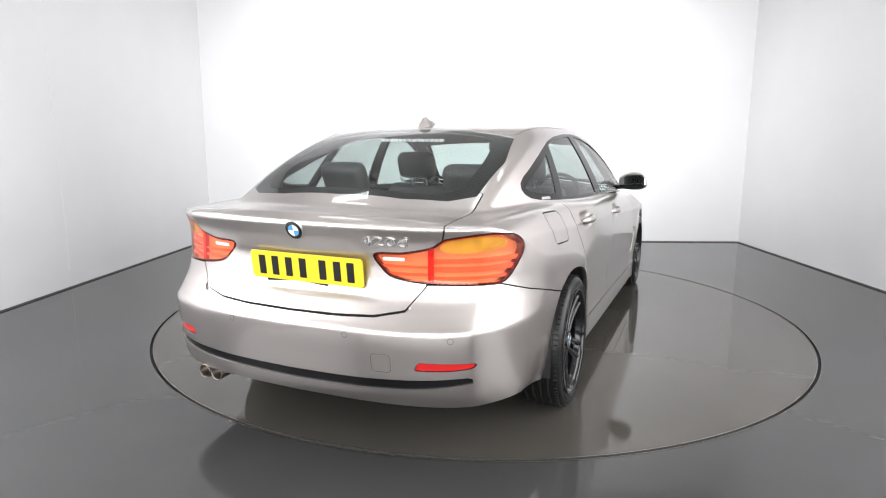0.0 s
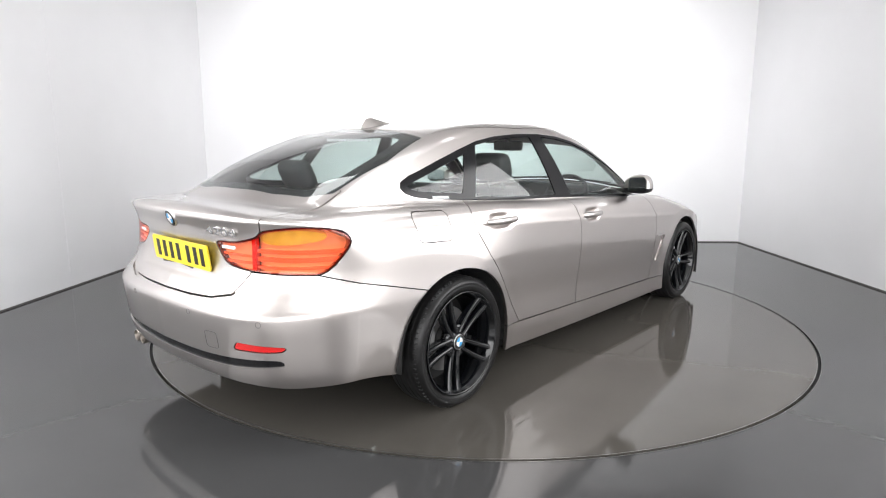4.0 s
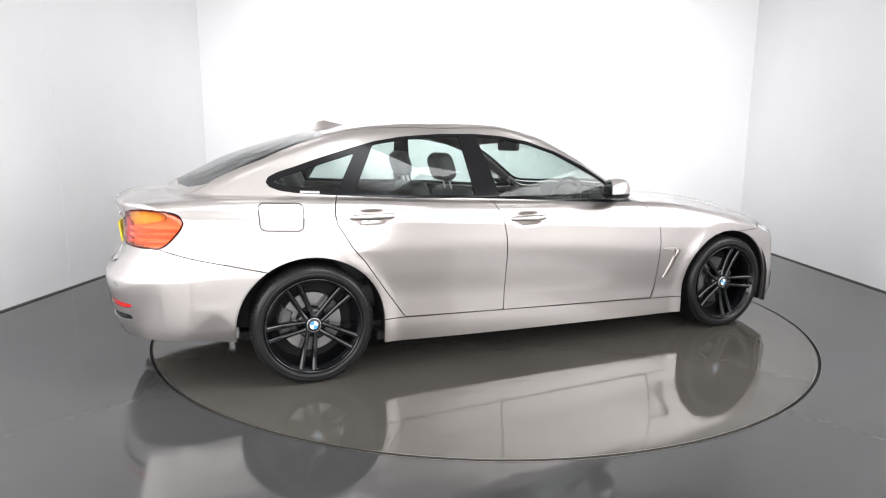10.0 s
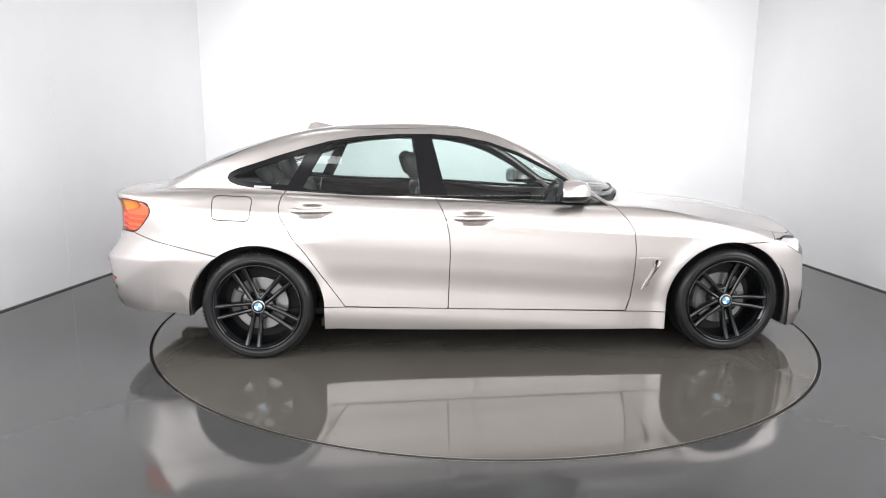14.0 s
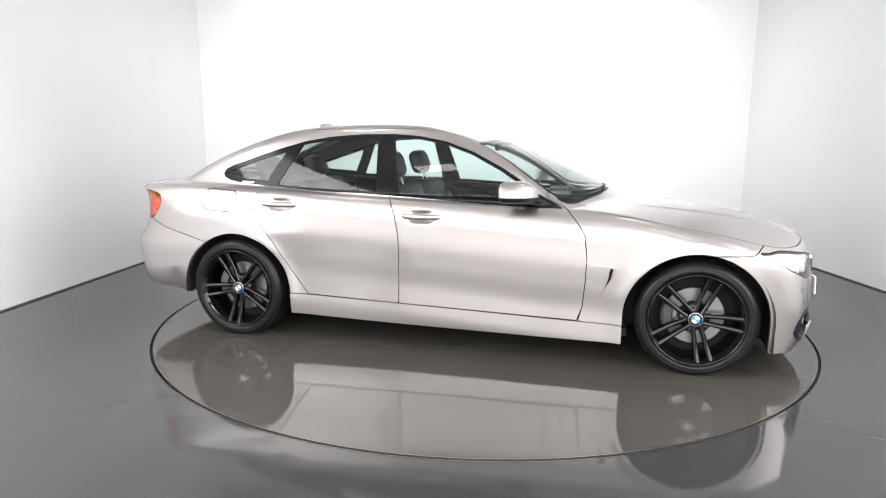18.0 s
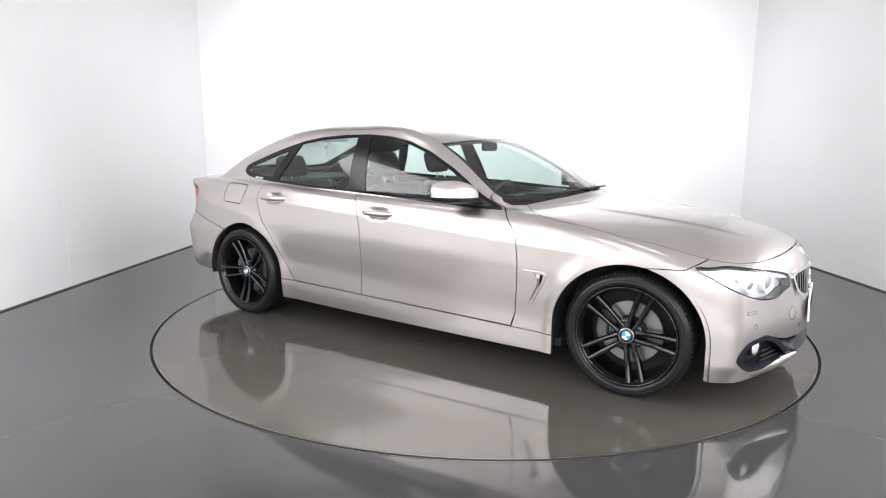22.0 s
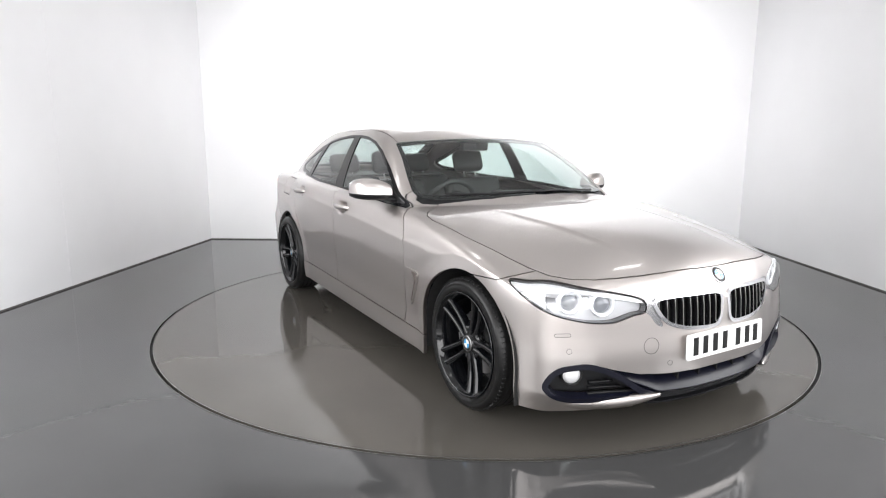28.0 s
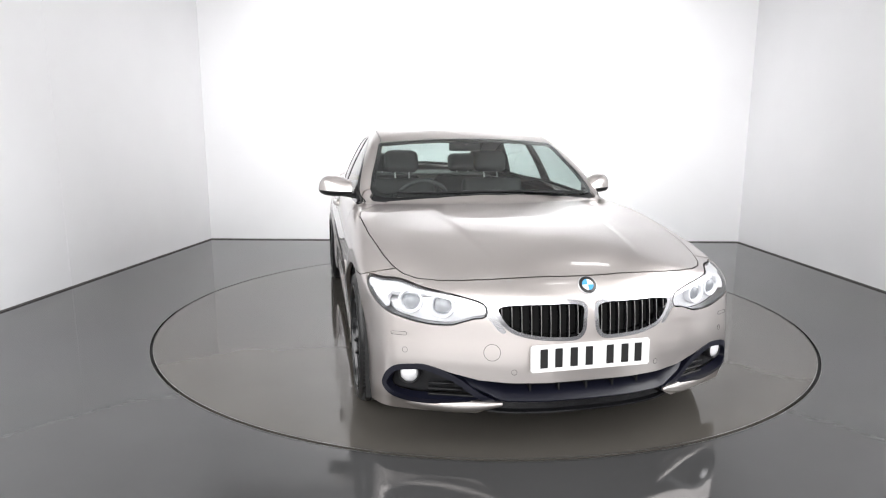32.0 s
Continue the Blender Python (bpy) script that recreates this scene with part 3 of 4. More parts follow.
STRIP = soft_loop([(-0.62, 0.406), (-0.3, 0.398), (0.0, 0.395), (0.3, 0.397), (0.55, 0.406), (0.67, 0.412), (0.705, 0.409), (0.712, 0.394), (0.69, 0.384), (0.5, 0.364), (0.2, 0.354), (0.0, 0.352), (-0.3, 0.356), (-0.6, 0.368)], 4)
strip = take(lambda x, y, z: np.minimum(inside(y, z, STRIP), -2.0 - x), 0.0)
REFL = soft_loop([(0.524, 0.449), (0.536, 0.470), (0.55, 0.474), (0.63, 0.471), (0.705, 0.468), (0.722, 0.463), (0.716, 0.452), (0.70, 0.447), (0.64, 0.443), (0.54, 0.443)], 4)
refl = take(lambda x, y, z: np.minimum(inside(y, z, REFL), -2.0 - x), 0.003)
rear_bumper = take(lambda x, y, z: inside(x, z, BR))
FLAP = [(cx + 0.028 * math.cos(math.radians(a0 + 15 * k)), cz + 0.028 * math.sin(math.radians(a0 + 15 * k))) for cx, cz, a0 in ((-1.455, 0.918, 0), (-1.624, 0.925, 90), (-1.621, 0.847, 180), (-1.463, 0.839, 270)) for k in range(7)]
FEND = [(0.70, 0.885), (0.765, 0.81), (0.80, 0.752), (0.815, 0.632), (0.812, 0.50), (0.80, 0.34), (0.77, 0.23), (1.6, 0.2), (2.2, 0.6), (2.2, 1.1), (0.60, 1.1), (0.572, 0.96), (0.60, 0.93)]
fender = take(lambda x, y, z: np.minimum(inside(x, z, FEND), y - 0.4))
ROOF = [(0.29, -0.1), (0.28, 0.1), (0.235, 0.315), (0.185, 0.47), (0.142, 0.606), (0.10, 0.604), (-0.02, 0.604), (-0.6, 0.604), (-1.27, 0.552), (-1.255, 0.3), (-1.24, 0), (-1.24, -0.1)]
top = take(lambda x, y, z: np.minimum(inside(x, y, ROOF), z - 1.1), 0.004)
flap_f = lambda x, y, z: np.minimum(inside(x, z, FLAP), y - 0.5)

# build the sheets
body_piece = (SV, ST)
flap, right_shell = cut(body_piece, flap_f, 0.005)
V, T, N = sunk(right_shell, 0)
sheet("body_side", V, T, PAINT, car, "silver-beige pillars and rear quarter with a fuel flap", N=N, flange=0.02)
V, T, N = sunk(body_piece, 0)
sheet("body_side", V, T, PAINT, car, N=N, flange=0.02, mirror=True)
V, T, N = sunk(flap, 0)
sheet("fuel_flap", V, T, PAINT, car, N=N, flange=0.01)
whole("roof_panel", top, PAINT, car, flange=0.012)
whole("bonnet", hood, PAINT, car, "long creased bonnet", flange=0.02)
whole("boot_lid", lid, PAINT, car, "boot lid with a small spoiler lip", flange=0.02)
whole("front_bumper", front_bumper, PAINT, car, "painted bumper with dark blue lower trim", flange=0.014)
rear_skin = whole("rear_bumper", rear_bumper, PAINT, car, flange=0.03)
whole("boot_gap", slot, PAINT, rear_skin, "shaded ledge under the boot lid", depth=0.011)
front_doors = pair("front_door", front_door, PAINT, car, flange=0.02)
rear_doors = pair("rear_door", rear_door, PAINT, car, flange=0.02)
wings = pair("front_wing", fender, PAINT, car, flange=0.02)
pair("sill", sill, PAINT, car, flange=0.02)
whole("cowl", cowl, BLACK, car, "black plastic cowl below the windscreen", depth=0.012)
pair("window_trim", trim, GLOSS, car, "gloss black window surround", flange=0.01)
pair("pillar_cover", post, GLOSS, car, "gloss black pillar cover", flange=0.01)
pair("pillar_cover", post2, GLOSS, car, "gloss black pillar cover", flange=0.01)
pair("quarter_surround", quarter_rim, GLOSS, car, flange=0.01)
pair("mirror_sail", sail, BLACK, car, flange=0.01)
panes = pair("front_side_window", fore, GLASS, car, depth=0.004)
panes += pair("rear_side_window", mid, GLASS, car, depth=0.004)
panes += pair("quarter_window", quarter, GLASS, car, depth=0.002)
panes.append(whole("windscreen", ws, GLASS, car, depth=0.001))
panes.append(whole("rear_window", rw, GLASS, car, depth=0.001))
for p in panes:
    p.visible_shadow = False
frit = cut(ws, lambda x, y, z: 0.028 - inside(x, y, WS))[0]
whole("windscreen_border", frit, GLOSS, car, depth=0.004)
RWIN = soft_loop([(-1.995, 0.0), (-1.985, 0.25), (-1.945, 0.42), (-1.87, 0.495), (-1.7, 0.515), (-1.5, 0.495), (-1.38, 0.45), (-1.335, 0.36), (-1.315, 0.18), (-1.312, 0.0), (-1.312, -0.2), (-1.995, -0.2)], 5)
frit = cut(rw, lambda x, y, z: -inside(x, y, RWIN))[0]
whole("rear_window_border", frit, GLOSS, car, depth=0.004)


# ---- lamps ----
def lens_box(name, piece, lens, label):
    out = []
    V, T, N = sunk(piece, 0.001)
    for m in (False, True):
        ob = sheet(name, V, T, lens, car, label, N=N, mirror=m)
        ob.visible_shadow = False
        out.append(ob)
    return out


def surface_x(y, z, front=True):
    """Where the nose or the tail lies at y, z."""
    xs = np.linspace(1.2, 2.4, 1200) if front else np.linspace(-1.5, -2.6, 1200)
    f = solid(xs, np.full(xs.shape, y), np.full(xs.shape, z))
    return float(xs[np.argmax(f < 0)])


def both_sides(build, name, material, parents, label="", smooth=True):
    for s, p in zip((-1, 1), parents):
        bm = bmesh.new()
        build(bm)
        for v in bm.verts:
            v.co.y *= -s
        bmesh.ops.recalc_face_normals(bm, faces=bm.faces)
        part(name, bm, material, p, label, smooth)


def tube(bm, pts, a, b=None, n=10, closed=False, up=Vector((0, 0, 1))):
    """A bar of oval section along points; a across, b along up."""
    b = b or a
    rows = []
    m = len(pts)
    for i, p in enumerate(pts):
        q0, q1 = (pts[i - 1], pts[(i + 1) % m]) if closed else (pts[max(i - 1, 0)], pts[min(i + 1, m - 1)])
        d = (Vector(q1) - Vector(q0)).normalized()
        side = d.cross(up).normalized()
        u = side.cross(d)
        rows.append([bm.verts.new(Vector(p) + side * a * math.cos(2 * math.pi * k / n) + u * b * math.sin(2 * math.pi * k / n)) for k in range(n)])
    for i in range(m if closed else m - 1):
        r, s = rows[i], rows[(i + 1) % m]
        for k in range(n):
            j = (k + 1) % n
            bm.faces.new((r[k], r[j], s[j], s[k]))
    if not closed:
        bm.faces.new(rows[0][::-1])
        bm.faces.new(rows[-1])
    return bm


def dish(bm, centre, axis, prof, n=28):
    """Turn a profile of (radius, along) about an axis at a centre."""
    q = Vector(axis).normalized().to_track_quat("Z", "Y")
    rows = []
    for r, h in prof:
        if r < 1e-6:
            rows.append([bm.verts.new(Vector(centre) + q @ Vector((0, 0, h)))] * n)
        else:
            rows.append([bm.verts.new(Vector(centre) + q @ Vector((r * math.cos(2 * math.pi * k / n), r * math.sin(2 * math.pi * k / n), h))) for k in range(n)])
    for a, b in zip(rows, rows[1:]):
        for k in range(n):
            j = (k + 1) % n
            vs = []
            for v in (a[k], a[j], b[j], b[k]):
                if v not in vs:
                    vs.append(v)
            if len(vs) > 2:
                bm.faces.new(vs)
    return bm


lamps = lens_box("headlamp", headlamp, LAMPCLEAR, "clear headlamp with two ringed projectors")
for m, lamp in zip((False, True), lamps):
    bed, rim = cut(headlamp, lambda x, y, z: inside(lamp_u(x, y), z, HL) - 0.0034)
    V, T, N = sunk(bed, 0.05)
    sheet("reflector", V, T, LAMPBED, lamp, N=N, mirror=m)
    V, T, N = sunk(rim, 0.003)
    sheet("bezel", V, T, LAMPDARK, lamp, N=N, mirror=m, flange=0.04)
    eyelid, _ = cut(bed, lambda x, y, z: z - (0.655 - 0.20 * np.maximum(0.25 - lamp_u(x, y), 0)))
    V, T, N = sunk(eyelid, 0.012)
    sheet("eyebrow", V, T, LAMPIN, lamp, "bright silver light strip", N=N, mirror=m, flange=0.02)
    wing_in, _ = cut(bed, lambda x, y, z: lamp_u(x, y) - 0.40)
    V, T, N = sunk(wing_in, 0.02)
    sheet("side_reflector", V, T, LAMPIN, lamp, N=N, mirror=m, flange=0.02)
for px, py, pz in ((1.946, 0.713, 0.612), (2.009, 0.592, 0.600)):
    ax = Vector((0.94, 0.34, 0.0))
    c = Vector((px, py, pz)) - ax * 0.035
    both_sides(lambda bm: dish(bm, c, ax, [(0.050, -0.03), (0.052, 0.012), (0.047, 0.016), (0.041, 0.008), (0.036, -0.012)]), "projector_ring", LAMPWHITE, lamps, "white ring light")
    both_sides(lambda bm: dish(bm, c, ax, [(0.038, -0.012), (0.036, 0.0), (0.026, 0.010), (0.012, 0.015), (0.0, 0.016)]), "projector_lens", PROJ, lamps, "grey round projector lens")

amber_zone = lambda x, y, z: np.minimum(inside(rear_u(x, y), z, AMB), -1.9 - x)
amber_lens, red_lens = cut(taillamp, amber_zone)
tails = lens_box("tail_lamp", red_lens, LAMPRED, "red tail lamp with an amber upper chamber")
for m, lamp in zip((False, True), tails):
    V, T, N = sunk(amber_lens, 0.001)
    ob = sheet("amber_lens", V, T, LAMPAMBER, lamp, N=N, mirror=m)
    ob.visible_shadow = False
for m, lamp in zip((False, True), tails):
    bed, rim = cut(taillamp, lambda x, y, z: inside(rear_u(x, y), z, TL) - 0.007)
    V, T, N = sunk(rim, 0.003)
    sheet("bezel", V, T, DARKRED, lamp, N=N, mirror=m, flange=0.03)
    outer, inner = cut(bed, lambda x, y, z: rear_u(x, y) - 0.205)
    divider, inner = cut(inner, lambda x, y, z: rear_u(x, y) - 0.185)
    V, T, N = sunk(divider, 0.004)
    sheet("divider", V, T, REDPL, lamp, N=N, mirror=m, flange=0.02)
    amber, outer = cut(outer, lambda x, y, z: inside(rear_u(x, y), z, AMB) + 0.004)
    V, T, N = sunk(amber, 0.018)
    sheet("amber_chamber", V, T, AMBER, lamp, "amber indicator chamber", N=N, mirror=m, flange=0.01)
    V, T, N = sunk(outer, 0.03)
    sheet("red_chamber", V, T, LAMPIN, lamp, N=N, mirror=m)
    for z0, z1 in ((0.822, 0.838), (0.790, 0.808), (0.762, 0.772)):
        band, _ = cut(outer, lambda x, y, z: np.minimum(z - z0, z1 - z))
        V, T, N = sunk(band, 0.012)
        sheet("light_band", V, T, BAND, lamp, N=N, mirror=m, flange=0.018)
    V, T, N = sunk(inner, 0.02)
    sheet("inner_chamber", V, T, LAMPIN, lamp, N=N, mirror=m)
    for z0, z1 in ((0.775, 0.785), (0.803, 0.812)):
        band, _ = cut(inner, lambda x, y, z: np.minimum(z - z0, z1 - z))
        V, T, N = sunk(band, 0.008)
        sheet("light_band", V, T, BAND, lamp, N=N, mirror=m, flange=0.01)
    white, _ = cut(inner, lambda x, y, z: np.minimum(np.minimum(z - 0.829, 0.842 - z), np.minimum(rear_u(x, y) - 0.03, 0.105 - rear_u(x, y))))
    V, T, N = sunk(white, -0.0012)
    sheet("reversing_lens", V, T, WHITEENAMEL, lamp, "pale reversing light window", N=N, mirror=m)
pair("reflector", refl, REDPL, rear_skin, "red bumper reflector", depth=0.004, flange=0.01)
whole("lower_strip", strip, GLOSS, rear_skin, "gloss black strip along the bumper", depth=0.006, flange=0.0)

# ---- nose ----
nose = bpy.data.objects["front_bumper"]
kid_ob = pair("grille_surround", kid_ring, CHROME, nose, "chrome grille surround", depth=-0.006, flange=0.03)
pair("grille_wing", kid_wing, LINK, nose, "satin silver link from grille to lamp", depth=0.002, flange=0.01)
kid_in = pair("grille", kidney, MESH, nose, "black grille, bright strips added as highlights on its bars", depth=0.045)
slat_bm = []
for i in range(9):
    y = 0.052 + i * 0.0385
    zs = np.linspace(0.45, 0.66, 300)
    ins = zs[inside(np.full(zs.shape, y), zs, KID) > 0.012]
    if len(ins) < 10:
        continue
    pts = [Vector((surface_x(y, z) - 0.008, y, z)) for z in np.linspace(ins[0], ins[-1], 9)]
    both_sides(lambda bm: tube(bm, [p - Vector((0.012, 0, 0)) for p in pts], 0.0042, 0.014, 8, up=Vector((1, 0, 0))), "grille_bar", GLOSS, kid_in)
    # thin bright strip stands in for the highlight down each dark bar
    both_sides(lambda bm: tube(bm, [p + Vector((0.0025, 0, 0)) for p in pts], 0.0013, 0.0020, 8, up=Vector((1, 0, 0))), "bar_highlight", STEEL, kid_in)
fogs = pair("fog_surround", fog_rim, TRIM, nose, "dark blue satin fog lamp surround", depth=-0.004, flange=0.04)
pair("fog_grille", fog_in, BLACK, nose, depth=0.045)
whole("lower_grille", centre, MESH, nose, "black lower intake", depth=0.06)
for z in (0.200, 0.225, 0.250, 0.275):
    pts = []
    for y in np.linspace(0.44, 0.64, 7):
        if inside(np.array([lamp_u(surface_x(y, z), y)]), np.array([z]), FOG)[0] > 0.02:
            pts.append(Vector((surface_x(y, z) - 0.03, y, z)))
    if len(pts) > 2:
        both_sides(lambda bm: tube(bm, pts, 0.010, 0.006, 6), "fog_slat", BLACK, fogs)
fc = Vector((surface_x(0.722, 0.316), 0.722, 0.316))
fa = Vector((0.93, 0.36, 0.0))
both_sides(lambda bm: dish(bm, fc - fa * 0.012, fa, [(0.046, -0.03), (0.046, 0.006), (0.041, 0.010), (0.038, 0.0)]), "fog_bezel", BLACK, fogs)
both_sides(lambda bm: dish(bm, fc - fa * 0.012, fa, [(0.039, -0.004), (0.037, 0.004), (0.025, 0.010), (0.0, 0.013)]), "fog_lamp", LAMPIN, fogs, "round clear fog lamp")
def sweep_nose(bm, ys, z0, rise, section, inset):
    """A strip along the nose: a section of (outwards, up) swept across the car, lifting past |y| = 0.35."""
    rows = []
    for y in ys:
        far = max(0.0, abs(y) - 0.35)
        x = surface_x(abs(y), z0 + rise * far) - inset - 0.17 * max(0.0, abs(y) - 0.38)
        slope = (surface_x(min(abs(y) + 0.02, 0.7), z0) - surface_x(max(abs(y) - 0.02, 0.0), z0)) / 0.04 * (1 if y > 0 else -1)
        n = Vector((1, -slope, 0)).normalized()
        rows.append([bm.verts.new(Vector((x, y, z0 + rise * far + v)) + n * u) for u, v in section])
    for r, q in zip(rows, rows[1:]):
        for k in range(len(section)):
            j = (k + 1) % len(section)
            bm.faces.new((r[k], r[j], q[j], q[k]))
    bm.faces.new(rows[0])
    bm.faces.new(rows[-1])
    bmesh.ops.recalc_face_normals(bm, faces=bm.faces)


bm = bmesh.new()
sweep_nose(bm, np.linspace(-0.58, 0.58, 59), 0.226, 0.42, ((-0.05, 0.044), (-0.028, 0.034), (-0.008, 0.018), (0.006, 0.004), (0.010, -0.002), (0.008, -0.008), (-0.004, -0.014), (-0.05, -0.020)), 0.008)
part("lower_blade", bm, TRIM, nose, "dark blue satin blade", True).data.set_sharp_from_angle(angle=radians(50))
bm = bmesh.new()
sweep_nose(bm, np.linspace(-0.44, 0.44, 45), 0.160, 0.10, ((-0.07, 0.052), (-0.012, 0.046), (-0.004, 0.010), (0.012, 0.003), (0.013, -0.004), (0.004, -0.009), (-0.07, -0.012)), 0.016)
part("splitter", bm, GLOSS, nose, "", True).data.set_sharp_from_angle(angle=radians(40))
for y in (-0.24, -0.12, 0.0, 0.12, 0.24):
    bm = bmesh.new()
    x = surface_x(abs(y), 0.26)
    box(bm, x - 0.07, x - 0.03, y - 0.004, y + 0.004, 0.232, 0.300)
    part("intake_bar", bm, BLACK, nose)


def lip(bm):
    path = [(1.80, 0.850, 0.232), (1.885, 0.800, 0.208), (1.957, 0.700, 0.190), (2.022, 0.565, 0.184), (2.087, 0.44, 0.198), (2.130, 0.355, 0.216)]
    P = [Vector(p) for p in path]
    pts = []
    for i in range(len(P) - 1):
        a, b, c, d = P[max(i - 1, 0)], P[i], P[i + 1], P[min(i + 2, len(P) - 1)]
        for k in range(6):
            t = k / 6
            pts.append(0.5 * (2 * b + (c - a) * t + (2 * a - 5 * b + 4 * c - d) * t * t + (3 * b - a - 3 * c + d) * t**3))
    n = len(pts)
    rows = []
    for i, p in enumerate(pts):
        d = (pts[min(i + 1, n - 1)] - pts[max(i - 1, 0)]).normalized()
        side = d.cross(Vector((0, 0, 1))).normalized()
        if side.x < 0:
            side = -side
        w = min(1.0, 0.25 + 3.0 * min(i, n - 1 - i) / n)
        sec = ((-0.04, 0.024), (-0.002, 0.022), (0.008, 0.010), (0.009, -0.014), (-0.002, -0.030), (-0.04, -0.034))
        rows.append([bm.verts.new(p + side * (u * w) + Vector((0, 0, v * w))) for u, v in sec])
    for r, s in zip(rows, rows[1:]):
        for k in range(6):
            bm.faces.new((r[k], r[(k + 1) % 6], s[(k + 1) % 6], s[k]))
    bm.faces.new(rows[0])
    bm.faces.new(rows[-1])


both_sides(lip, "bumper_lip", PAINT, (nose, nose), "painted lip below the fog lamp")


# ---- plates and badges ----
def plate(name, face, x, y0, zc, tilt, yaw, label):
    bm = bmesh.new()
    box(bm, -0.004, 0.004, -0.26, 0.26, -0.0555, 0.0555)
    bmesh.ops.bevel(bm, geom=[e for e in bm.edges if abs(e.verts[0].co.x - e.verts[1].co.x) > 0.006], offset=0.006, segments=3, affect="EDGES")
    ob = part(name, bm, face, car, label)
    ob.matrix_basis = pose(x, y0, zc, 0, tilt, yaw)
    # plain bars in place of the characters
    for k, y in enumerate((-0.205, -0.142, -0.076, -0.010, 0.082, 0.148, 0.208)):
        bm = bmesh.new()
        w = 0.016
        box(bm, 0.004, 0.0052, y - w + 0.0, y + w, -0.039, 0.039)
        part("bar", bm, INK, ob)
    return ob


front_plate = plate("front_plate", WHITEPL, surface_x(0.0, 0.405) + 0.004, 0.0, 0.408, -3, 0, "white number plate with plain black bars")
rear_plate = plate("rear_plate", YELLOWPL, -2.337, -0.034, 0.775, 6, 180, "yellow number plate with plain black bars")
bm = bmesh.new()
box(bm, -0.006, 0.003, -0.19, 0.10, -0.068, -0.0555)
part("dealer_strip", bm, INK, rear_plate)


def roundel(name, at, axis, r, parent):
    """A round badge: black ring in a bright rim, four coloured quarters."""
    base = Vector(at)
    q = Vector(axis).normalized().to_track_quat("Z", "Y")
    bm = bmesh.new()
    dish(bm, at, axis, [(r * 0.98, -0.004), (r, 0.002), (r * 0.95, 0.004), (r * 0.90, 0.003), (0.0, 0.003)], 32)
    ob = part(name, bm, SATIN, parent, "round enamel badge", True)
    bm = bmesh.new()
    dish(bm, base + q @ Vector((0, 0, 0.0032)), axis, [(r * 0.92, 0), (r * 0.90, 0.001), (0.0, 0.001)], 32)
    part("badge_ring", bm, INK, ob, "", True)
    for k in range(4):
        bm = bmesh.new()
        c = bm.verts.new(base + q @ Vector((0, 0, 0.005)))
        arc = [bm.verts.new(base + q @ Vector((r * 0.60 * math.cos(math.pi / 2 * (k + i / 8)), r * 0.60 * math.sin(math.pi / 2 * (k + i / 8)), 0.005))) for i in range(9)]
        for a, b in zip(arc, arc[1:]):
            bm.faces.new((c, a, b))
        part("badge_quarter", bm, BLUEENAMEL if k % 2 else WHITEENAMEL, ob)
    return ob


bx = surface_x(0.0, 0.686)
n = skin_normal(np.array([[bx, 0.0, 0.686]]))[0]
roundel("front_badge", (bx, 0, 0.686), n, 0.041, bpy.data.objects["front_bumper"])
bx = surface_x(0.0, 0.925, False)
n = skin_normal(np.array([[bx, 0.0, 0.925]]))[0]
boot = bpy.data.objects["boot_lid"]
roundel("rear_badge", (bx - 0.002, 0, 0.925), n, 0.041, boot)


def word(name, text, size, depth, m, material, parent, label):
    c = bpy.data.curves.new(name, "FONT")
    c.body, c.size, c.extrude, c.align_x = text, size, depth, "CENTER"
    tmp = new(name + "_outline", c)
    deps = bpy.context.evaluated_depsgraph_get()
    me = bpy.data.meshes.new_from_object(tmp.evaluated_get(deps))
    bpy.data.objects.remove(tmp)
    me.materials.clear()
    me.materials.append(material)
    ob = new(name, me)
    ob.parent = parent
    ob.matrix_basis = m
    ob["label"] = label
    return ob


wy = -0.375
wx = surface_x(0.375, 0.877, False)
turn = math.degrees(math.atan2(-0.19, surface_x(0.47, 0.895, False) - surface_x(0.28, 0.895, False)))
word("model_badge", "420d", 0.049, 0.002, pose(wx - 0.003, wy, 0.882) @ pose(0, 0, 0, 0, 0, turn) @ pose(0, 0, 0, 105.5) @ Matrix.Diagonal((1.95, 1, 1, 1)), LETTER, boot, "silver lettering")

# ---- handles, sensors, small covers ----
for door, hx, hz in ((front_doors, -0.148, 0.824), (rear_doors, -1.078, 0.871)):
    def bar(bm):
        pts, n = [], 15
        for i in range(n):
            t = i / (n - 1)
            x = hx + 0.122 - 0.244 * t
            bow = math.sin(math.pi * min(1, max(0, t))) ** 0.5
            y = 0.886 + 0.026 * bow
            pts.append((Vector((x, y, hz + 0.002)), 0.008 + 0.007 * bow, 0.011 + 0.007 * bow))
        rows = []
        for p, a, b in pts:
            rows.append([bm.verts.new(p + Vector((0, a * math.cos(k * math.pi / 6), b * math.sin(k * math.pi / 6)))) for k in range(12)])
        for r, s in zip(rows, rows[1:]):
            for k in range(12):
                bm.faces.new((r[k], r[(k + 1) % 12], s[(k + 1) % 12], s[k]))
        bm.faces.new(rows[0])
        bm.faces.new(rows[-1][::-1])
    both_sides(bar, "handle", PAINT, door)


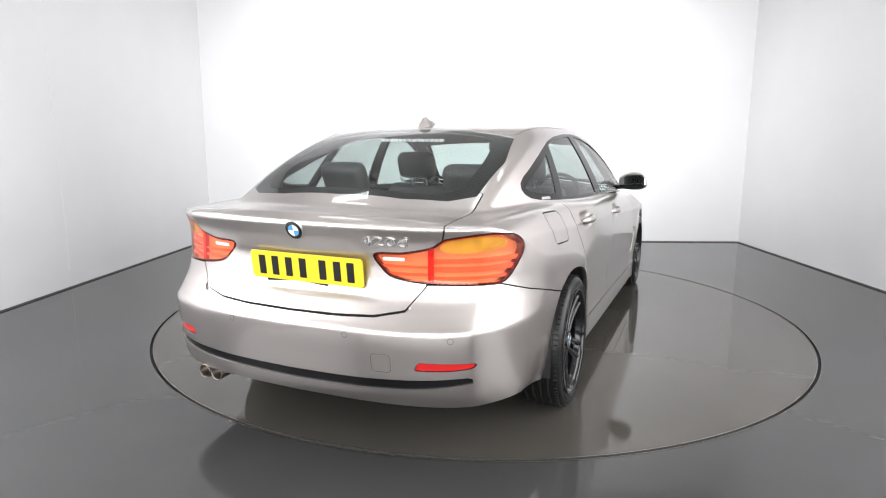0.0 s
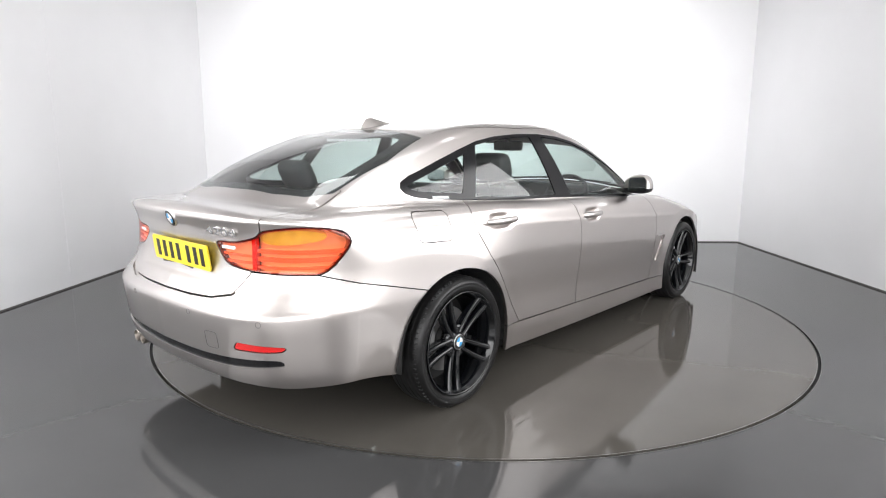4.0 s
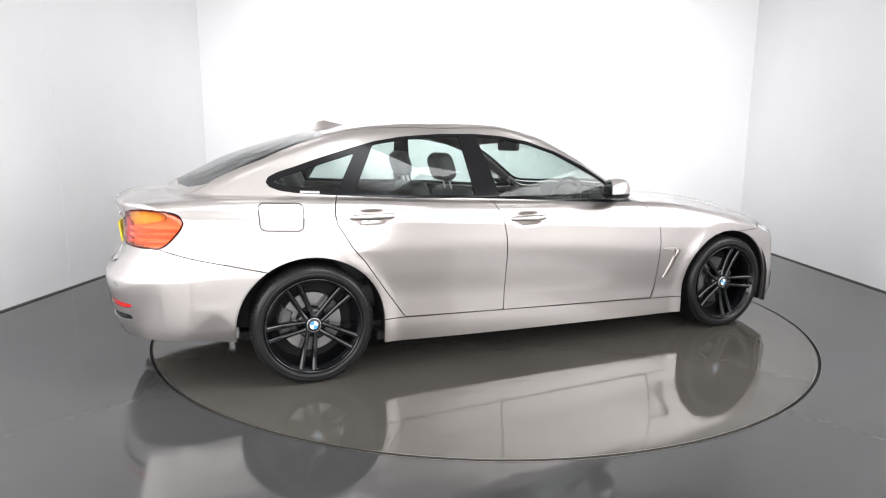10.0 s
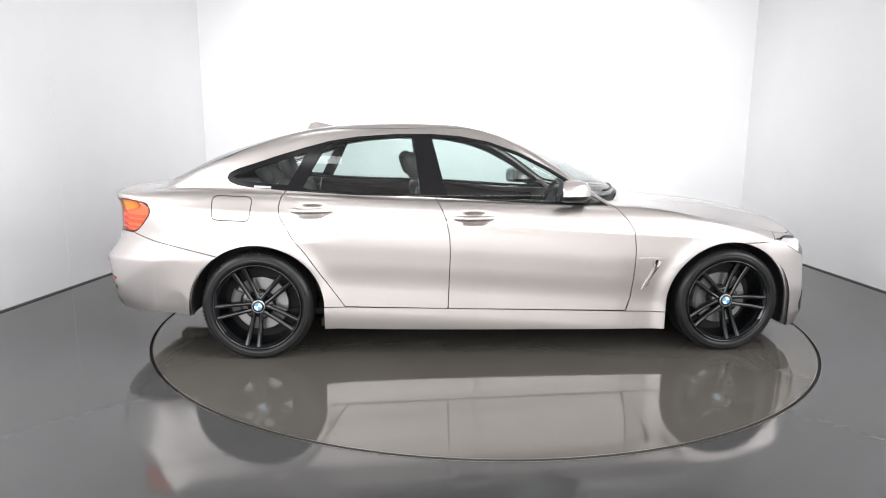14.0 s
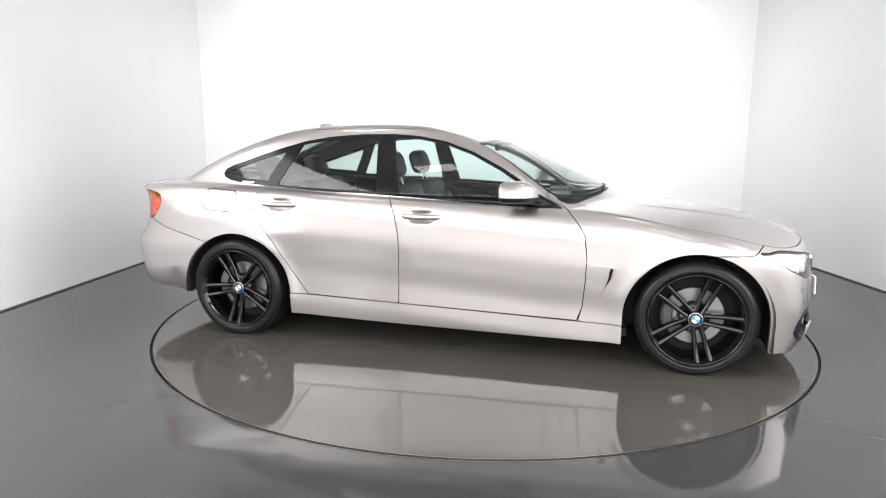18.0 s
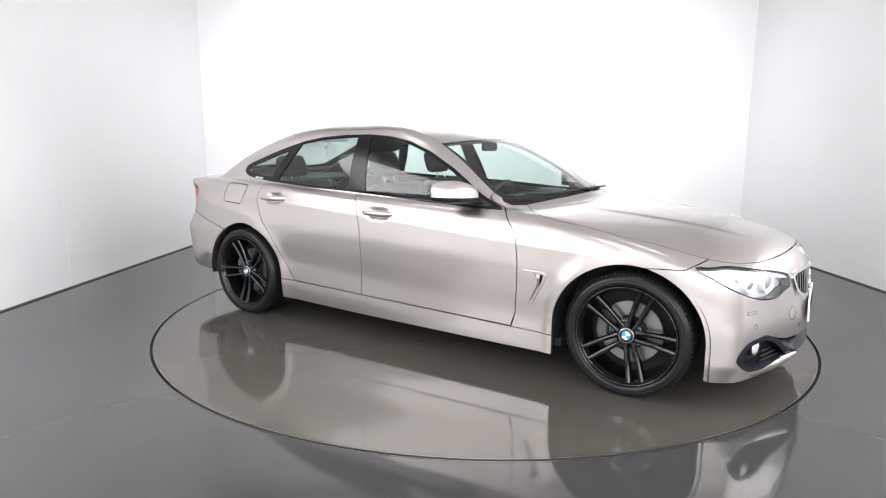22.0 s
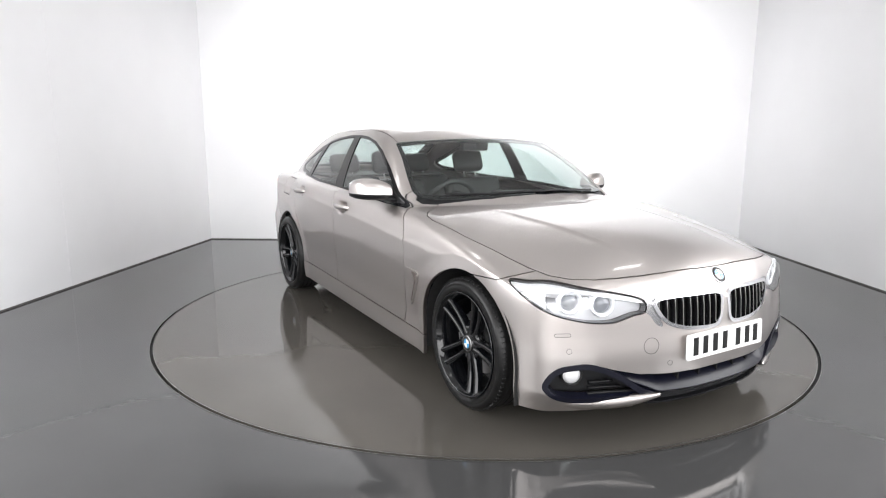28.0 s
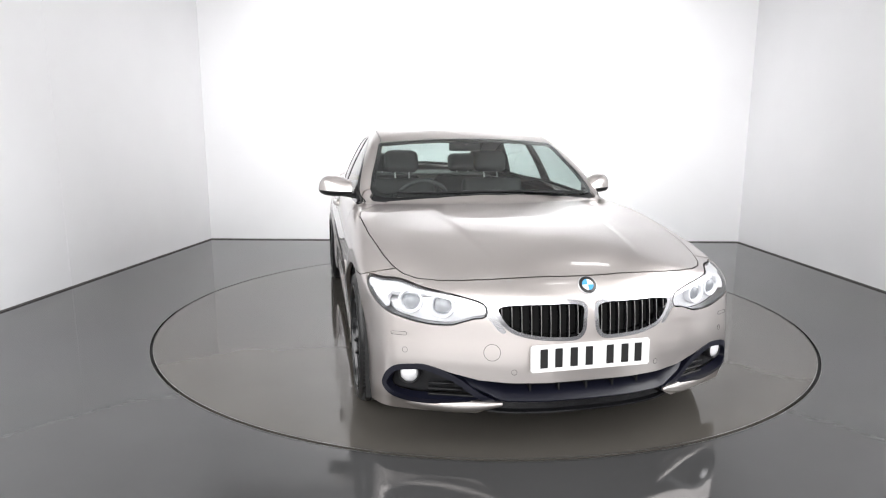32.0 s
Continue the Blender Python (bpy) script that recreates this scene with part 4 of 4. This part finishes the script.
def spot(name, y, z, r, front, parent, line=0.0009):
    x = surface_x(abs(y), z, front)
    n = skin_normal(np.array([[x, abs(y), z]]))[0]
    n = Vector((n[0], n[1] if y > 0 else -n[1], n[2]))
    bm = bmesh.new()
    pts = []
    u = n.cross(Vector((0, 0, 1))).normalized()
    w = u.cross(n)
    for k in range(32):
        a = 2 * math.pi * k / 32
        q = Vector((x, y, z)) + u * r * math.cos(a) + w * r * math.sin(a)
        pts.append(Vector((surface_x(abs(q.y), q.z, front), q.y, q.z)))
    tube(bm, pts, line, line, 6, closed=True, up=n)
    return part(name, bm, JOINT, parent, "", True)


fb, rb = bpy.data.objects["front_bumper"], bpy.data.objects["rear_bumper"]
for y, z in ((0.315, 0.345), (-0.315, 0.345), (0.735, 0.418), (-0.735, 0.418)):
    spot("parking_sensor", y, z, 0.011, True, fb)
for y, z in ((0.265, 0.563), (-0.265, 0.563), (0.648, 0.560), (-0.648, 0.560)):
    spot("parking_sensor", y, z, 0.011, False, rb)
spot("tow_cover", -0.40, 0.424, 0.034, True, fb, 0.0012)


def outline(name, y0, y1, z0, z1, r, front, parent, line=0.0011):
    """The joint round a small rounded cover on the skin."""
    pts = []
    for cy, cz, a0 in ((y1 - r, z1 - r, 0), (y0 + r, z1 - r, 90), (y0 + r, z0 + r, 180), (y1 - r, z0 + r, 270)):
        for k in range(6):
            a = math.radians(a0 + 18 * k)
            y, z = cy + r * math.cos(a), cz + r * math.sin(a)
            pts.append(Vector((surface_x(abs(y), z, front), y, z)))
    bm = bmesh.new()
    tube(bm, pts, line, line, 6, closed=True, up=Vector((1, 0, 0.01)))
    part(name, bm, JOINT, parent, "", True)


outline("tow_cover", -0.437, -0.363, 0.430, 0.500, 0.014, False, rb)
for s in (-1, 1):
    outline("washer_cover", s * 0.757 - 0.030, s * 0.757 + 0.030, 0.478, 0.492, 0.006, True, fb)

# ---- side vents ----
pair("vent_frame", vent_rim, PAINT, car, depth=-0.006, flange=0.03)
SLIT = [(0.943, 0.572), (0.962, 0.570), (0.946, 0.503), (0.910, 0.432), (0.933, 0.505)]
vent_slit, vent_fin = cut(vent_in, lambda x, y, z: inside(x, z, SLIT))
pair("vent_opening", vent_slit, BLACK, car, depth=0.024)
pair("vent_blade", vent_fin, PAINT, car, depth=0.014, flange=0.012)


# ---- mirrors ----
def mirror_shell(bm, lower):
    n, m = 20, 14
    rows = []
    for i in range(n + 1):
        t = i / n
        y = 0.835 + 0.200 * t
        grow = (math.sin(math.pi * min(1.0, 0.18 + 0.62 * t)) ** 0.6) * (1 if t < 0.75 else math.sqrt(max(0.0, 1 - ((t - 0.75) / 0.25) ** 2)) * 0.75 + 0.25)
        cx, cz = 0.462 - 0.095 * t, 0.985 + 0.006 * t
        rx, rz = 0.104 * grow, 0.073 * grow
        row = []
        for k in range(m + 1):
            a = math.pi * k / m if not lower else math.pi + math.pi * k / m
            sn, cs = math.sin(a), math.cos(a)
            sn, cs = math.copysign(abs(sn) ** 0.75, sn), math.copysign(abs(cs) ** 0.75, cs)
            z = cz - 0.030 + (rz * 1.25 * sn if not lower else rz * 0.5 * sn)
            x = cx + rx * cs
            x = max(x, 0.392 - 0.062 * t)
            row.append(bm.verts.new((x, y, z)))
        rows.append(row)
    for r, s in zip(rows, rows[1:]):
        for k in range(m):
            bm.faces.new((r[k], r[k + 1], s[k + 1], s[k]))
    bm.faces.new(rows[-1])
    bm.faces.new(rows[0])


for s in (-1, 1):
    mir = new("door_mirror")
    mir.parent = car
    mir.matrix_basis = pose(0, -0.075 if s > 0 else 0, 0)
    bm = bmesh.new()
    mirror_shell(bm, False)
    for v in bm.verts:
        v.co.y *= s
    bmesh.ops.recalc_face_normals(bm, faces=bm.faces)
    part("mirror_cap", bm, PAINT, mir, "painted mirror cap", True)
    bm = bmesh.new()
    mirror_shell(bm, True)
    tube(bm, [Vector((0.51, 0.79, 0.922)), Vector((0.478, 0.86, 0.933)), Vector((0.448, 0.93, 0.940))], 0.035, 0.014, 10)
    for v in bm.verts:
        v.co.y *= s
    bmesh.ops.recalc_face_normals(bm, faces=bm.faces)
    part("mirror_foot", bm, BLACK, mir, "black mirror underside and arm", True)
    bm = bmesh.new()
    for y0, y1 in ((0.875, 1.02),):
        vs = [bm.verts.new((0.383 - 0.31 * (y - 0.845), s * y, z)) for y, z in ((y0, 0.945), (y1 - 0.01, 0.945), (y1, 0.965), (y1, 1.015), (y1 - 0.02, 1.035), (y0 + 0.015, 1.025), (y0, 1.01))]
        bm.faces.new(vs if s > 0 else vs[::-1])
    bmesh.ops.solidify(bm, geom=bm.faces[:], thickness=0.003)
    part("mirror_glass", bm, MIRROR, mir)

# ---- roof fin, brake light, sticker, exhaust, wiper ----
bm = bmesh.new()
rows = []
for i in range(9):
    k = i / 8
    xf, xr = -0.985 - 0.172 * k**0.75, -1.236 + 0.034 * k
    w = 0.034 * (1 - k) ** 0.9 + 0.0055
    ring = []
    for j in range(28):
        a = 2 * math.pi * j / 28
        x = (xf + xr) / 2 + (xf - xr) / 2 * math.cos(a)
        y = w * math.sin(a) * (1 - 0.45 * math.cos(a))
        ring.append(bm.verts.new((x, y, float(roof(np.array(x))) - 0.004 + 0.052 * k)))
    rows.append(ring)
for r, s in zip(rows, rows[1:]):
    for k in range(28):
        bm.faces.new((r[k], r[(k + 1) % 28], s[(k + 1) % 28], s[k]))
bm.faces.new(rows[-1])
bmesh.ops.recalc_face_normals(bm, faces=bm.faces)
part("roof_fin", bm, PAINT, car, "shark-fin aerial", True)
bm = bmesh.new()
for i in range(14):
    y = -0.17 + 0.34 * i / 13
    box(bm, -1.345, -1.325, y - 0.010, y + 0.010, 1.262, 1.276)
part("high_brake_light", bm, LAMPWHITE, car, "row of small lamp chambers")
bm = bmesh.new()
V = []
for x, z in ((-1.43, 0.994), (-1.33, 0.990), (-1.33, 1.002), (-1.43, 1.006)):
    yy = np.linspace(0.5, 0.95, 600)
    f = solid(np.full(600, x), yy, np.full(600, z))
    V.append(bm.verts.new((x, -float(yy[np.argmax(f < 0)]) - 0.003, z)))
bm.faces.new(V)
bmesh.ops.solidify(bm, geom=bm.faces[:], thickness=0.001)
part("window_sticker", bm, WHITEENAMEL, car, "small white sticker")
for y in (0.453, 0.520):
    bm = bmesh.new()
    dish(bm, (-2.330, y, 0.266), (-1, 0, -0.03), [(0.0295, -0.16), (0.031, 0.012), (0.0295, 0.015), (0.027, 0.010), (0.027, -0.10), (0.0, -0.10)], 28)
    part("exhaust_pipe", bm, PIPE, car, "", True)
for y0, y1, lift in ((0.42, -0.18, 0.024), (-0.08, -0.58, 0.0)):
    bm = bmesh.new()
    pts = []
    for t in np.linspace(0, 1, 12):
        y = y0 + (y1 - y0) * t
        x = np.interp(abs(y), (0.0, 0.2, 0.345, 0.505, 0.60), (0.907, 0.885, 0.845, 0.768, 0.70)) - 0.010 + lift * (1 - t) ** 3 * 2
        z = float(np.maximum(roof(np.array(x)) - roof_fall(np.array(x)) * y * y, deck(np.array(x)) - deck_fall(np.array(x)) * abs(y) ** 2.2)) + 0.002 + lift * (1 - t) ** 3
        pts.append(Vector((x, y, z)))
    tube(bm, pts, 0.005 + 0.3 * lift, 0.006, 6)
    part("wiper", bm, BLACK, car, "", True)


# ---- wheels ----
def lathe(bm, prof, n=72):
    """Turn a profile of (radius, y) about the y axis."""
    rows = [[bm.verts.new((r * math.cos(2 * math.pi * i / n), y, r * math.sin(2 * math.pi * i / n))) for i in range(n)] for r, y in prof]
    for a, b in zip(rows, rows[1:]):
        for i in range(n):
            j = (i + 1) % n
            bm.faces.new((a[i], a[j], b[j], b[i]))
    return rows


def spoke(bm, a, side):
    """One arm of a twin pair, from the hub to the rim at the angle a; outer face at -y."""
    rows = []
    n = 11
    u = Vector((math.cos(a), 0, math.sin(a)))
    v = Vector((-math.sin(a), 0, math.cos(a)))
    for i in range(n):
        t = i / (n - 1)
        r = 0.040 + 0.207 * t
        off = side * (0.018 + 0.016 * t**0.8)
        w = 0.0112 + 0.0045 * t + 0.004 * max(0.0, 0.15 - t) / 0.15
        face = -0.076 - 0.024 * t + 0.010 * math.sin(math.pi * t)
        back = face + 0.050 - 0.022 * t
        mid = u * r + v * off
        sec = [(-1, back), (-1.08, face + 0.016), (-0.80, face + 0.004), (-0.25, face), (0.45, face + 0.0015), (0.85, face + 0.006), (1.08, face + 0.018), (1, back)]
        rows.append([bm.verts.new(mid + v * (side * -k * w) + Vector((0, y, 0))) for k, y in sec])
    for p, q in zip(rows, rows[1:]):
        for k in range(len(p)):
            j = (k + 1) % len(p)
            bm.faces.new((p[k], p[j], q[j], q[k]))
    bm.faces.new(rows[0])
    bm.faces.new(rows[-1])


WR, AXLE_Z = 0.3200, 0.3125


def build_wheel():
    w = new("wheel")
    bm = bmesh.new()
    lathe(bm, [(0.238, 0.09), (0.245, 0.100), (0.265, 0.110), (0.290, 0.110), (0.304, 0.101), (0.3135, 0.088), (WR - 0.001, 0.072), (WR, 0.04), (WR, -0.04), (WR - 0.001, -0.072), (0.3150, -0.084), (0.3085, -0.095), (0.301, -0.1035), (0.2935, -0.1085), (0.287, -0.1105), (0.2835, -0.1090), (0.280, -0.1105), (0.272, -0.1110), (0.264, -0.1095), (0.257, -0.1050), (0.2515, -0.098), (0.246, -0.092)], 120)
    # the weight of the car flattens the tread and swells the wall at the foot
    for v in bm.verts:
        low = -AXLE_Z + 0.001
        if v.co.z < low:
            v.co.z = low
        if v.co.z < -0.24 and abs(v.co.y) > 0.08:
            v.co.y *= 1 + 0.035 * min(1.0, (-0.24 - v.co.z) / 0.04)
    tyre = part("tyre", bm, RUBBER, w, "black road tyre", True)
    for y in (-0.055, -0.018, 0.018, 0.055):
        bm = bmesh.new()
        lathe(bm, [(WR + 0.0006, y - 0.004), (WR + 0.0008, y), (WR + 0.0006, y + 0.004)], 72)
        for v in bm.verts:
            v.co.z = max(v.co.z, -AXLE_Z + 0.0005)
        part("tread_groove", bm, DARK, tyre)
    # sipes at the shoulder
    bm = bmesh.new()
    for i in range(84):
        a = 2 * math.pi * i / 84
        if -0.975 < math.sin(a):
            box(bm, 0.3085, 0.3185, -0.0935, -0.078, -0.0019, 0.0019, Matrix.Rotation(-a, 4, "Y"))
    tagged(part("tread_pattern", bm, DARK, tyre), kind="stuff")
    # raised lettering band on the side wall, as plain blocks
    bm = bmesh.new()
    for a0, count in ((0.55, 9), (2.35, 7), (3.75, 9), (5.45, 6)):
        for i in range(count):
            a = a0 + 0.062 * i
            box(bm, 0.2735, 0.2795, -0.1122, -0.109, -0.0042, 0.0042, Matrix.Rotation(-a, 4, "Y"))
    tagged(part("wall_marks", bm, RUBBER, tyre, "raised marks on the tyre wall"), kind="stuff")
    bm = bmesh.new()
    lathe(bm, [(0.2450, -0.092), (0.2505, -0.1015), (0.2530, -0.1085), (0.2510, -0.1115), (0.2470, -0.1110), (0.2440, -0.1060), (0.2425, -0.0990), (0.2370, -0.0940), (0.2320, -0.082), (0.2290, -0.060), (0.2270, -0.02), (0.220, 0.05), (0.225, 0.09), (0.238, 0.095)], 120)
    rim = part("rim", bm, RIMM, w, "gloss black five twin-spoke alloy", True)
    for k in range(5):
        a = 2 * math.pi * k / 5 - math.pi / 2
        for s in (-1, 1):
            bm = bmesh.new()
            spoke(bm, a, s)
            bmesh.ops.recalc_face_normals(bm, faces=bm.faces)
            part("spoke", bm, RIMM, rim, "", True).data.set_sharp_from_angle(angle=radians(48))
        # web between the roots of neighbouring pairs, with the bolt's well
        b = a + math.pi / 5
        q = Vector((0.058 * math.cos(b), -0.052, 0.058 * math.sin(b)))
        bm = bmesh.new()
        dish(bm, q, (0, -1, 0), [(0.0175, -0.03), (0.0185, 0.012), (0.0165, 0.018), (0.0145, 0.017), (0.0130, -0.016), (0.0, -0.016)], 24)
        part("bolt_well", bm, RIMM, rim, "", True)
        bm = bmesh.new()
        dish(bm, q, (0, -1, 0), [(0.0095, -0.016), (0.0095, 0.002), (0.0075, 0.006), (0.0055, 0.000), (0.0, 0.000)], 6)
        part("wheel_bolt", bm, BLACK, rim)
        bm = bmesh.new()
        arm = Vector((math.cos(b), 0, math.sin(b)))
        tube(bm, [Vector((0, -0.056, 0)) + arm * r for r in (0.030, 0.048, 0.070, 0.082)], 0.026, 0.016, 12, up=Vector((0, 1, 0)))
        part("web", bm, RIMM, rim, "", True)
    bm = bmesh.new()
    lathe(bm, [(0.070, 0.02), (0.070, -0.030), (0.060, -0.052), (0.047, -0.070), (0.0425, -0.080), (0.0405, -0.0825), (0.0385, -0.080), (0.0375, -0.074)], 60)
    part("hub", bm, RIMM, rim, "", True)
    roundel("hub_badge", (0, -0.0795, 0), (0, -1, 0), 0.0375, rim)
    bm = bmesh.new()
    lathe(bm, [(0.085, 0.03), (0.085, 0.002), (0.158, 0.002), (0.160, 0.004), (0.160, 0.026), (0.158, 0.028), (0.085, 0.028)], 64)
    part("brake_disc", bm, STEEL, w, "bare steel brake disc", True).data.set_sharp_from_angle(angle=radians(40))
    bm = bmesh.new()
    lathe(bm, [(0.082, 0.03), (0.082, -0.016), (0.076, -0.022), (0.02, -0.022)], 40)
    part("disc_bell", bm, DARK, w, "", True)
    bm = bmesh.new()
    lathe(bm, [(0.225, 0.075), (0.15, 0.075), (0.02, 0.075)], 48)
    part("back_plate", bm, DARK, w)
    bm = bmesh.new()
    rows = []
    for i in range(13):
        a = math.pi - 0.10 - 0.46 + 0.92 * i / 12
        e = math.sin(math.pi * i / 12) ** 0.35 if 0 < i < 12 else 0.3
        rows.append([bm.verts.new((r * math.cos(a), y, r * math.sin(a))) for r, y in ((0.112, -0.006), (0.120, -0.012 - 0.014 * e), (0.160, -0.014 - 0.014 * e), (0.174, -0.004 - 0.012 * e), (0.178, 0.01), (0.178, 0.05), (0.112, 0.05))])
    for p, q in zip(rows, rows[1:]):
        for k in range(7):
            bm.faces.new((p[k], p[(k + 1) % 7], q[(k + 1) % 7], q[k]))
    bm.faces.new(rows[0])
    bm.faces.new(rows[-1][::-1])
    bmesh.ops.recalc_face_normals(bm, faces=bm.faces)
    part("brake_caliper", bm, TRIMGREY, w, "", True).data.set_sharp_from_angle(angle=radians(35))
    return w


first = build_wheel()
first.parent = car
first.matrix_basis = pose(AXLE_R, -0.799, AXLE_Z, 0, 10)
wheels = [(first, 10)]
for ax, s, turn in ((AXLE_F, -1, -14), (AXLE_R, 1, 20), (AXLE_F, 1, 47)):
    c = copy_thing(first, pose(ax, s * (0.799 if ax < 0 else 0.790), AXLE_Z, 0, turn, 0 if s < 0 else 180))
    c.parent = car
    wheels.append((c, turn))
for c, turn in wheels:
    # the flat of the tyre stays down, the caliper stays behind the axle
    back = -1 if c.matrix_basis.translation.y > 0 else 1
    for o in c.children:
        if o.name.startswith("tyre"):
            o.matrix_basis = pose(0, 0, 0, 0, -turn)
        elif o.name.startswith("brake_caliper"):
            o.matrix_basis = pose(0, 0, 0, 0, -turn + (0 if back > 0 else 180))
for ax, r in ((AXLE_R, ARCH_R), (AXLE_F, ARCH_F)):
    for s in (-1, 1):
        bm = bmesh.new()
        n = 28
        k = (ARCH_W + 0.006) / (r + 0.006)
        arc = [(ax + k * (r + 0.006) * math.cos(math.pi * i / n), WHEEL_Z + (r + 0.006) * math.sin(math.pi * i / n)) for i in range(n + 1)]
        arc = [(arc[0][0], 0.15 if ax > 0 else 0.22)] + arc + [(arc[-1][0], 0.18 if ax > 0 else 0.26)]
        n += 2
        rows = [[bm.verts.new((x, s * y, z)) for x, z in arc] for y in (0.885, 0.60)]
        for i in range(n):
            bm.faces.new((rows[0][i], rows[0][i + 1], rows[1][i + 1], rows[1][i]))
        bm.faces.new(rows[1])
        part("arch_liner", bm, DARK, car, "")
bm = bmesh.new()
for x0, x1, hw in ((-2.25, -1.76, 0.62), (-1.76, -1.05, 0.58), (-1.05, 1.05, 0.83), (1.05, 1.76, 0.58), (1.76, 2.02, 0.40)):
    box(bm, x0, x1, -hw, hw, 0.175 if x0 > -1.8 else 0.30, 0.22 if x0 > -1.8 else 0.34)
part("underbody", bm, DARK, car, "dark underbody tray")


# ---- cabin ----
lining = sunk(cut((SV, ST), lambda x, y, z: z - 0.93)[0], 0.028)
for m in (False, True):
    sheet("pillar_lining", lining[0], lining[1], LINING, car, N=-lining[2], mirror=m)
V, T, N = sunk(top, 0.03)
sheet("headlining", V, T, LINING, car, "light grey headlining", N=-N, both=True)
for piece, doors in ((front_door, front_doors), (rear_door, rear_doors)):
    V, T, N = sunk(piece, 0.055)
    for m, d in zip((False, True), doors):
        sheet("door_card", V, T, LEATHER, d, N=-N, mirror=m)
low = sunk(cut((SV, ST), lambda x, y, z: np.minimum(np.minimum(0.95 - z, z - 0.70), -0.5 - x))[0], 0.05)
for m in (False, True):
    sheet("side_lining", low[0], low[1], CARPET, car, N=-low[2], mirror=m)
bm = bmesh.new()
box(bm, -1.3, 1.0, -0.78, 0.78, 0.24, 0.27)
part("cabin_floor", bm, CARPET, car)


def cushion(bm, x0, x1, y0, y1, z0, z1, r=0.03):
    b2 = bmesh.new()
    box(b2, x0, x1, y0, y1, z0, z1)
    bmesh.ops.bevel(b2, geom=b2.edges[:], offset=r, segments=5, affect="EDGES", profile=0.5)
    me = bpy.data.meshes.new("tmp_cushion")
    b2.to_mesh(me)
    b2.free()
    bm.from_mesh(me)
    bpy.data.meshes.remove(me)


def seat(y, x, back_deg, wide):
    st = new("seat")
    st.parent = car
    bm = bmesh.new()
    cushion(bm, -0.28, 0.26, -wide, wide, 0.30, 0.46, 0.05)
    part("seat_cushion", bm, LEATHER, st, "", True)
    bm = bmesh.new()
    cushion(bm, -0.07, 0.06, -wide, wide, 0.0, 0.60, 0.05)
    cushion(bm, -0.03, 0.10, -wide, -wide + 0.09, 0.06, 0.48, 0.035)
    cushion(bm, -0.03, 0.10, wide - 0.09, wide, 0.06, 0.48, 0.035)
    b = part("seat_back", bm, LEATHER, st, "", True)
    b.matrix_basis = pose(-0.24, 0, 0.40, 0, back_deg)
    bm = bmesh.new()
    cushion(bm, -0.055, 0.05, -0.135, 0.135, 0.655, 0.835, 0.052)
    h = part("head_restraint", bm, LEATHER, st, "", True)
    h.matrix_basis = pose(-0.24, 0, 0.40, 0, back_deg - 2)
    bm = bmesh.new()
    for s in (-0.055, 0.055):
        tube(bm, [Vector((0, s, 0.58)), Vector((0, s, 0.68))], 0.006, 0.006, 8, up=Vector((1, 0, 0)))
    p = part("restraint_posts", bm, SATIN, st)
    p.matrix_basis = pose(-0.24, 0, 0.40, 0, back_deg - 2)
    st.matrix_basis = pose(x, y, 0)
    return st


seat(-0.37, -0.02, -16, 0.25)
seat(0.37, -0.06, -16, 0.25)
for y in (-0.36, 0.36):
    r = seat(y, -0.86, -24, 0.29)
bm = bmesh.new()
cushion(bm, -2.0, -1.28, -0.55, 0.55, 0.955, 0.975, 0.008)
part("parcel_shelf", bm, TRIMGREY, car)
bm = bmesh.new()
cushion(bm, 0.54, 0.80, -0.60, 0.60, 0.62, 0.890, 0.05)
cushion(bm, 0.50, 0.66, -0.72, 0.72, 0.62, 0.885, 0.05)
cushion(bm, 0.50, 0.72, -0.56, -0.20, 0.80, 0.945, 0.05)
cushion(bm, 0.52, 0.66, -0.14, 0.14, 0.86, 0.955, 0.02)
part("dashboard", bm, LEATHER, car, "black dashboard", True)
bm = bmesh.new()
cushion(bm, -0.6, 0.6, -0.12, 0.12, 0.27, 0.55, 0.04)
part("centre_console", bm, TRIMGREY, car, "", True)
wheel = new("steering_wheel")
wheel.parent = car
bm = bmesh.new()
tube(bm, [Vector((0.182 * math.cos(2 * math.pi * i / 40), 0.182 * math.sin(2 * math.pi * i / 40), 0)) for i in range(40)], 0.015, 0.015, 8, closed=True)
part("wheel_rim", bm, LEATHER, wheel, "", True)
bm = bmesh.new()
cushion(bm, -0.07, 0.07, -0.06, 0.06, -0.03, 0.01, 0.02)
for a in (0, 180, 270):
    cushion(bm, 0.04, 0.175, -0.014, 0.014, -0.012, 0.006, 0.005)
    bmesh.ops.rotate(bm, verts=bm.verts, cent=(0, 0, 0), matrix=Matrix.Rotation(math.radians(90), 3, "Z")) if a else None
part("wheel_boss", bm, TRIMGREY, wheel, "", True)
wheel.matrix_basis = pose(0.40, -0.37, 0.85, 0, -66)
bm = bmesh.new()
cushion(bm, -0.02, 0.02, -0.115, 0.115, -0.035, 0.035, 0.015)
mirror_in = part("inside_mirror", bm, BLACK, car, "", True)
mirror_in.matrix_basis = pose(0.16, -0.02, 1.235, 0, 0, 8)
bm = bmesh.new()
tube(bm, [Vector((0.17, -0.02, 1.24)), Vector((0.19, 0, 1.28)), Vector((0.16, 0, 1.305))], 0.012, 0.012, 8)
part("mirror_stalk", bm, BLACK, car, "", True)


def motions():
    rows = []
    for k in range(33):
        rows.append((k, pose(0, 0, 0, 0, 0, spin(k))))
    walk(turntable, rows)
    walk(car, [(t, m @ pose(0.014, -0.125, 0)) for t, m in rows])


motions()
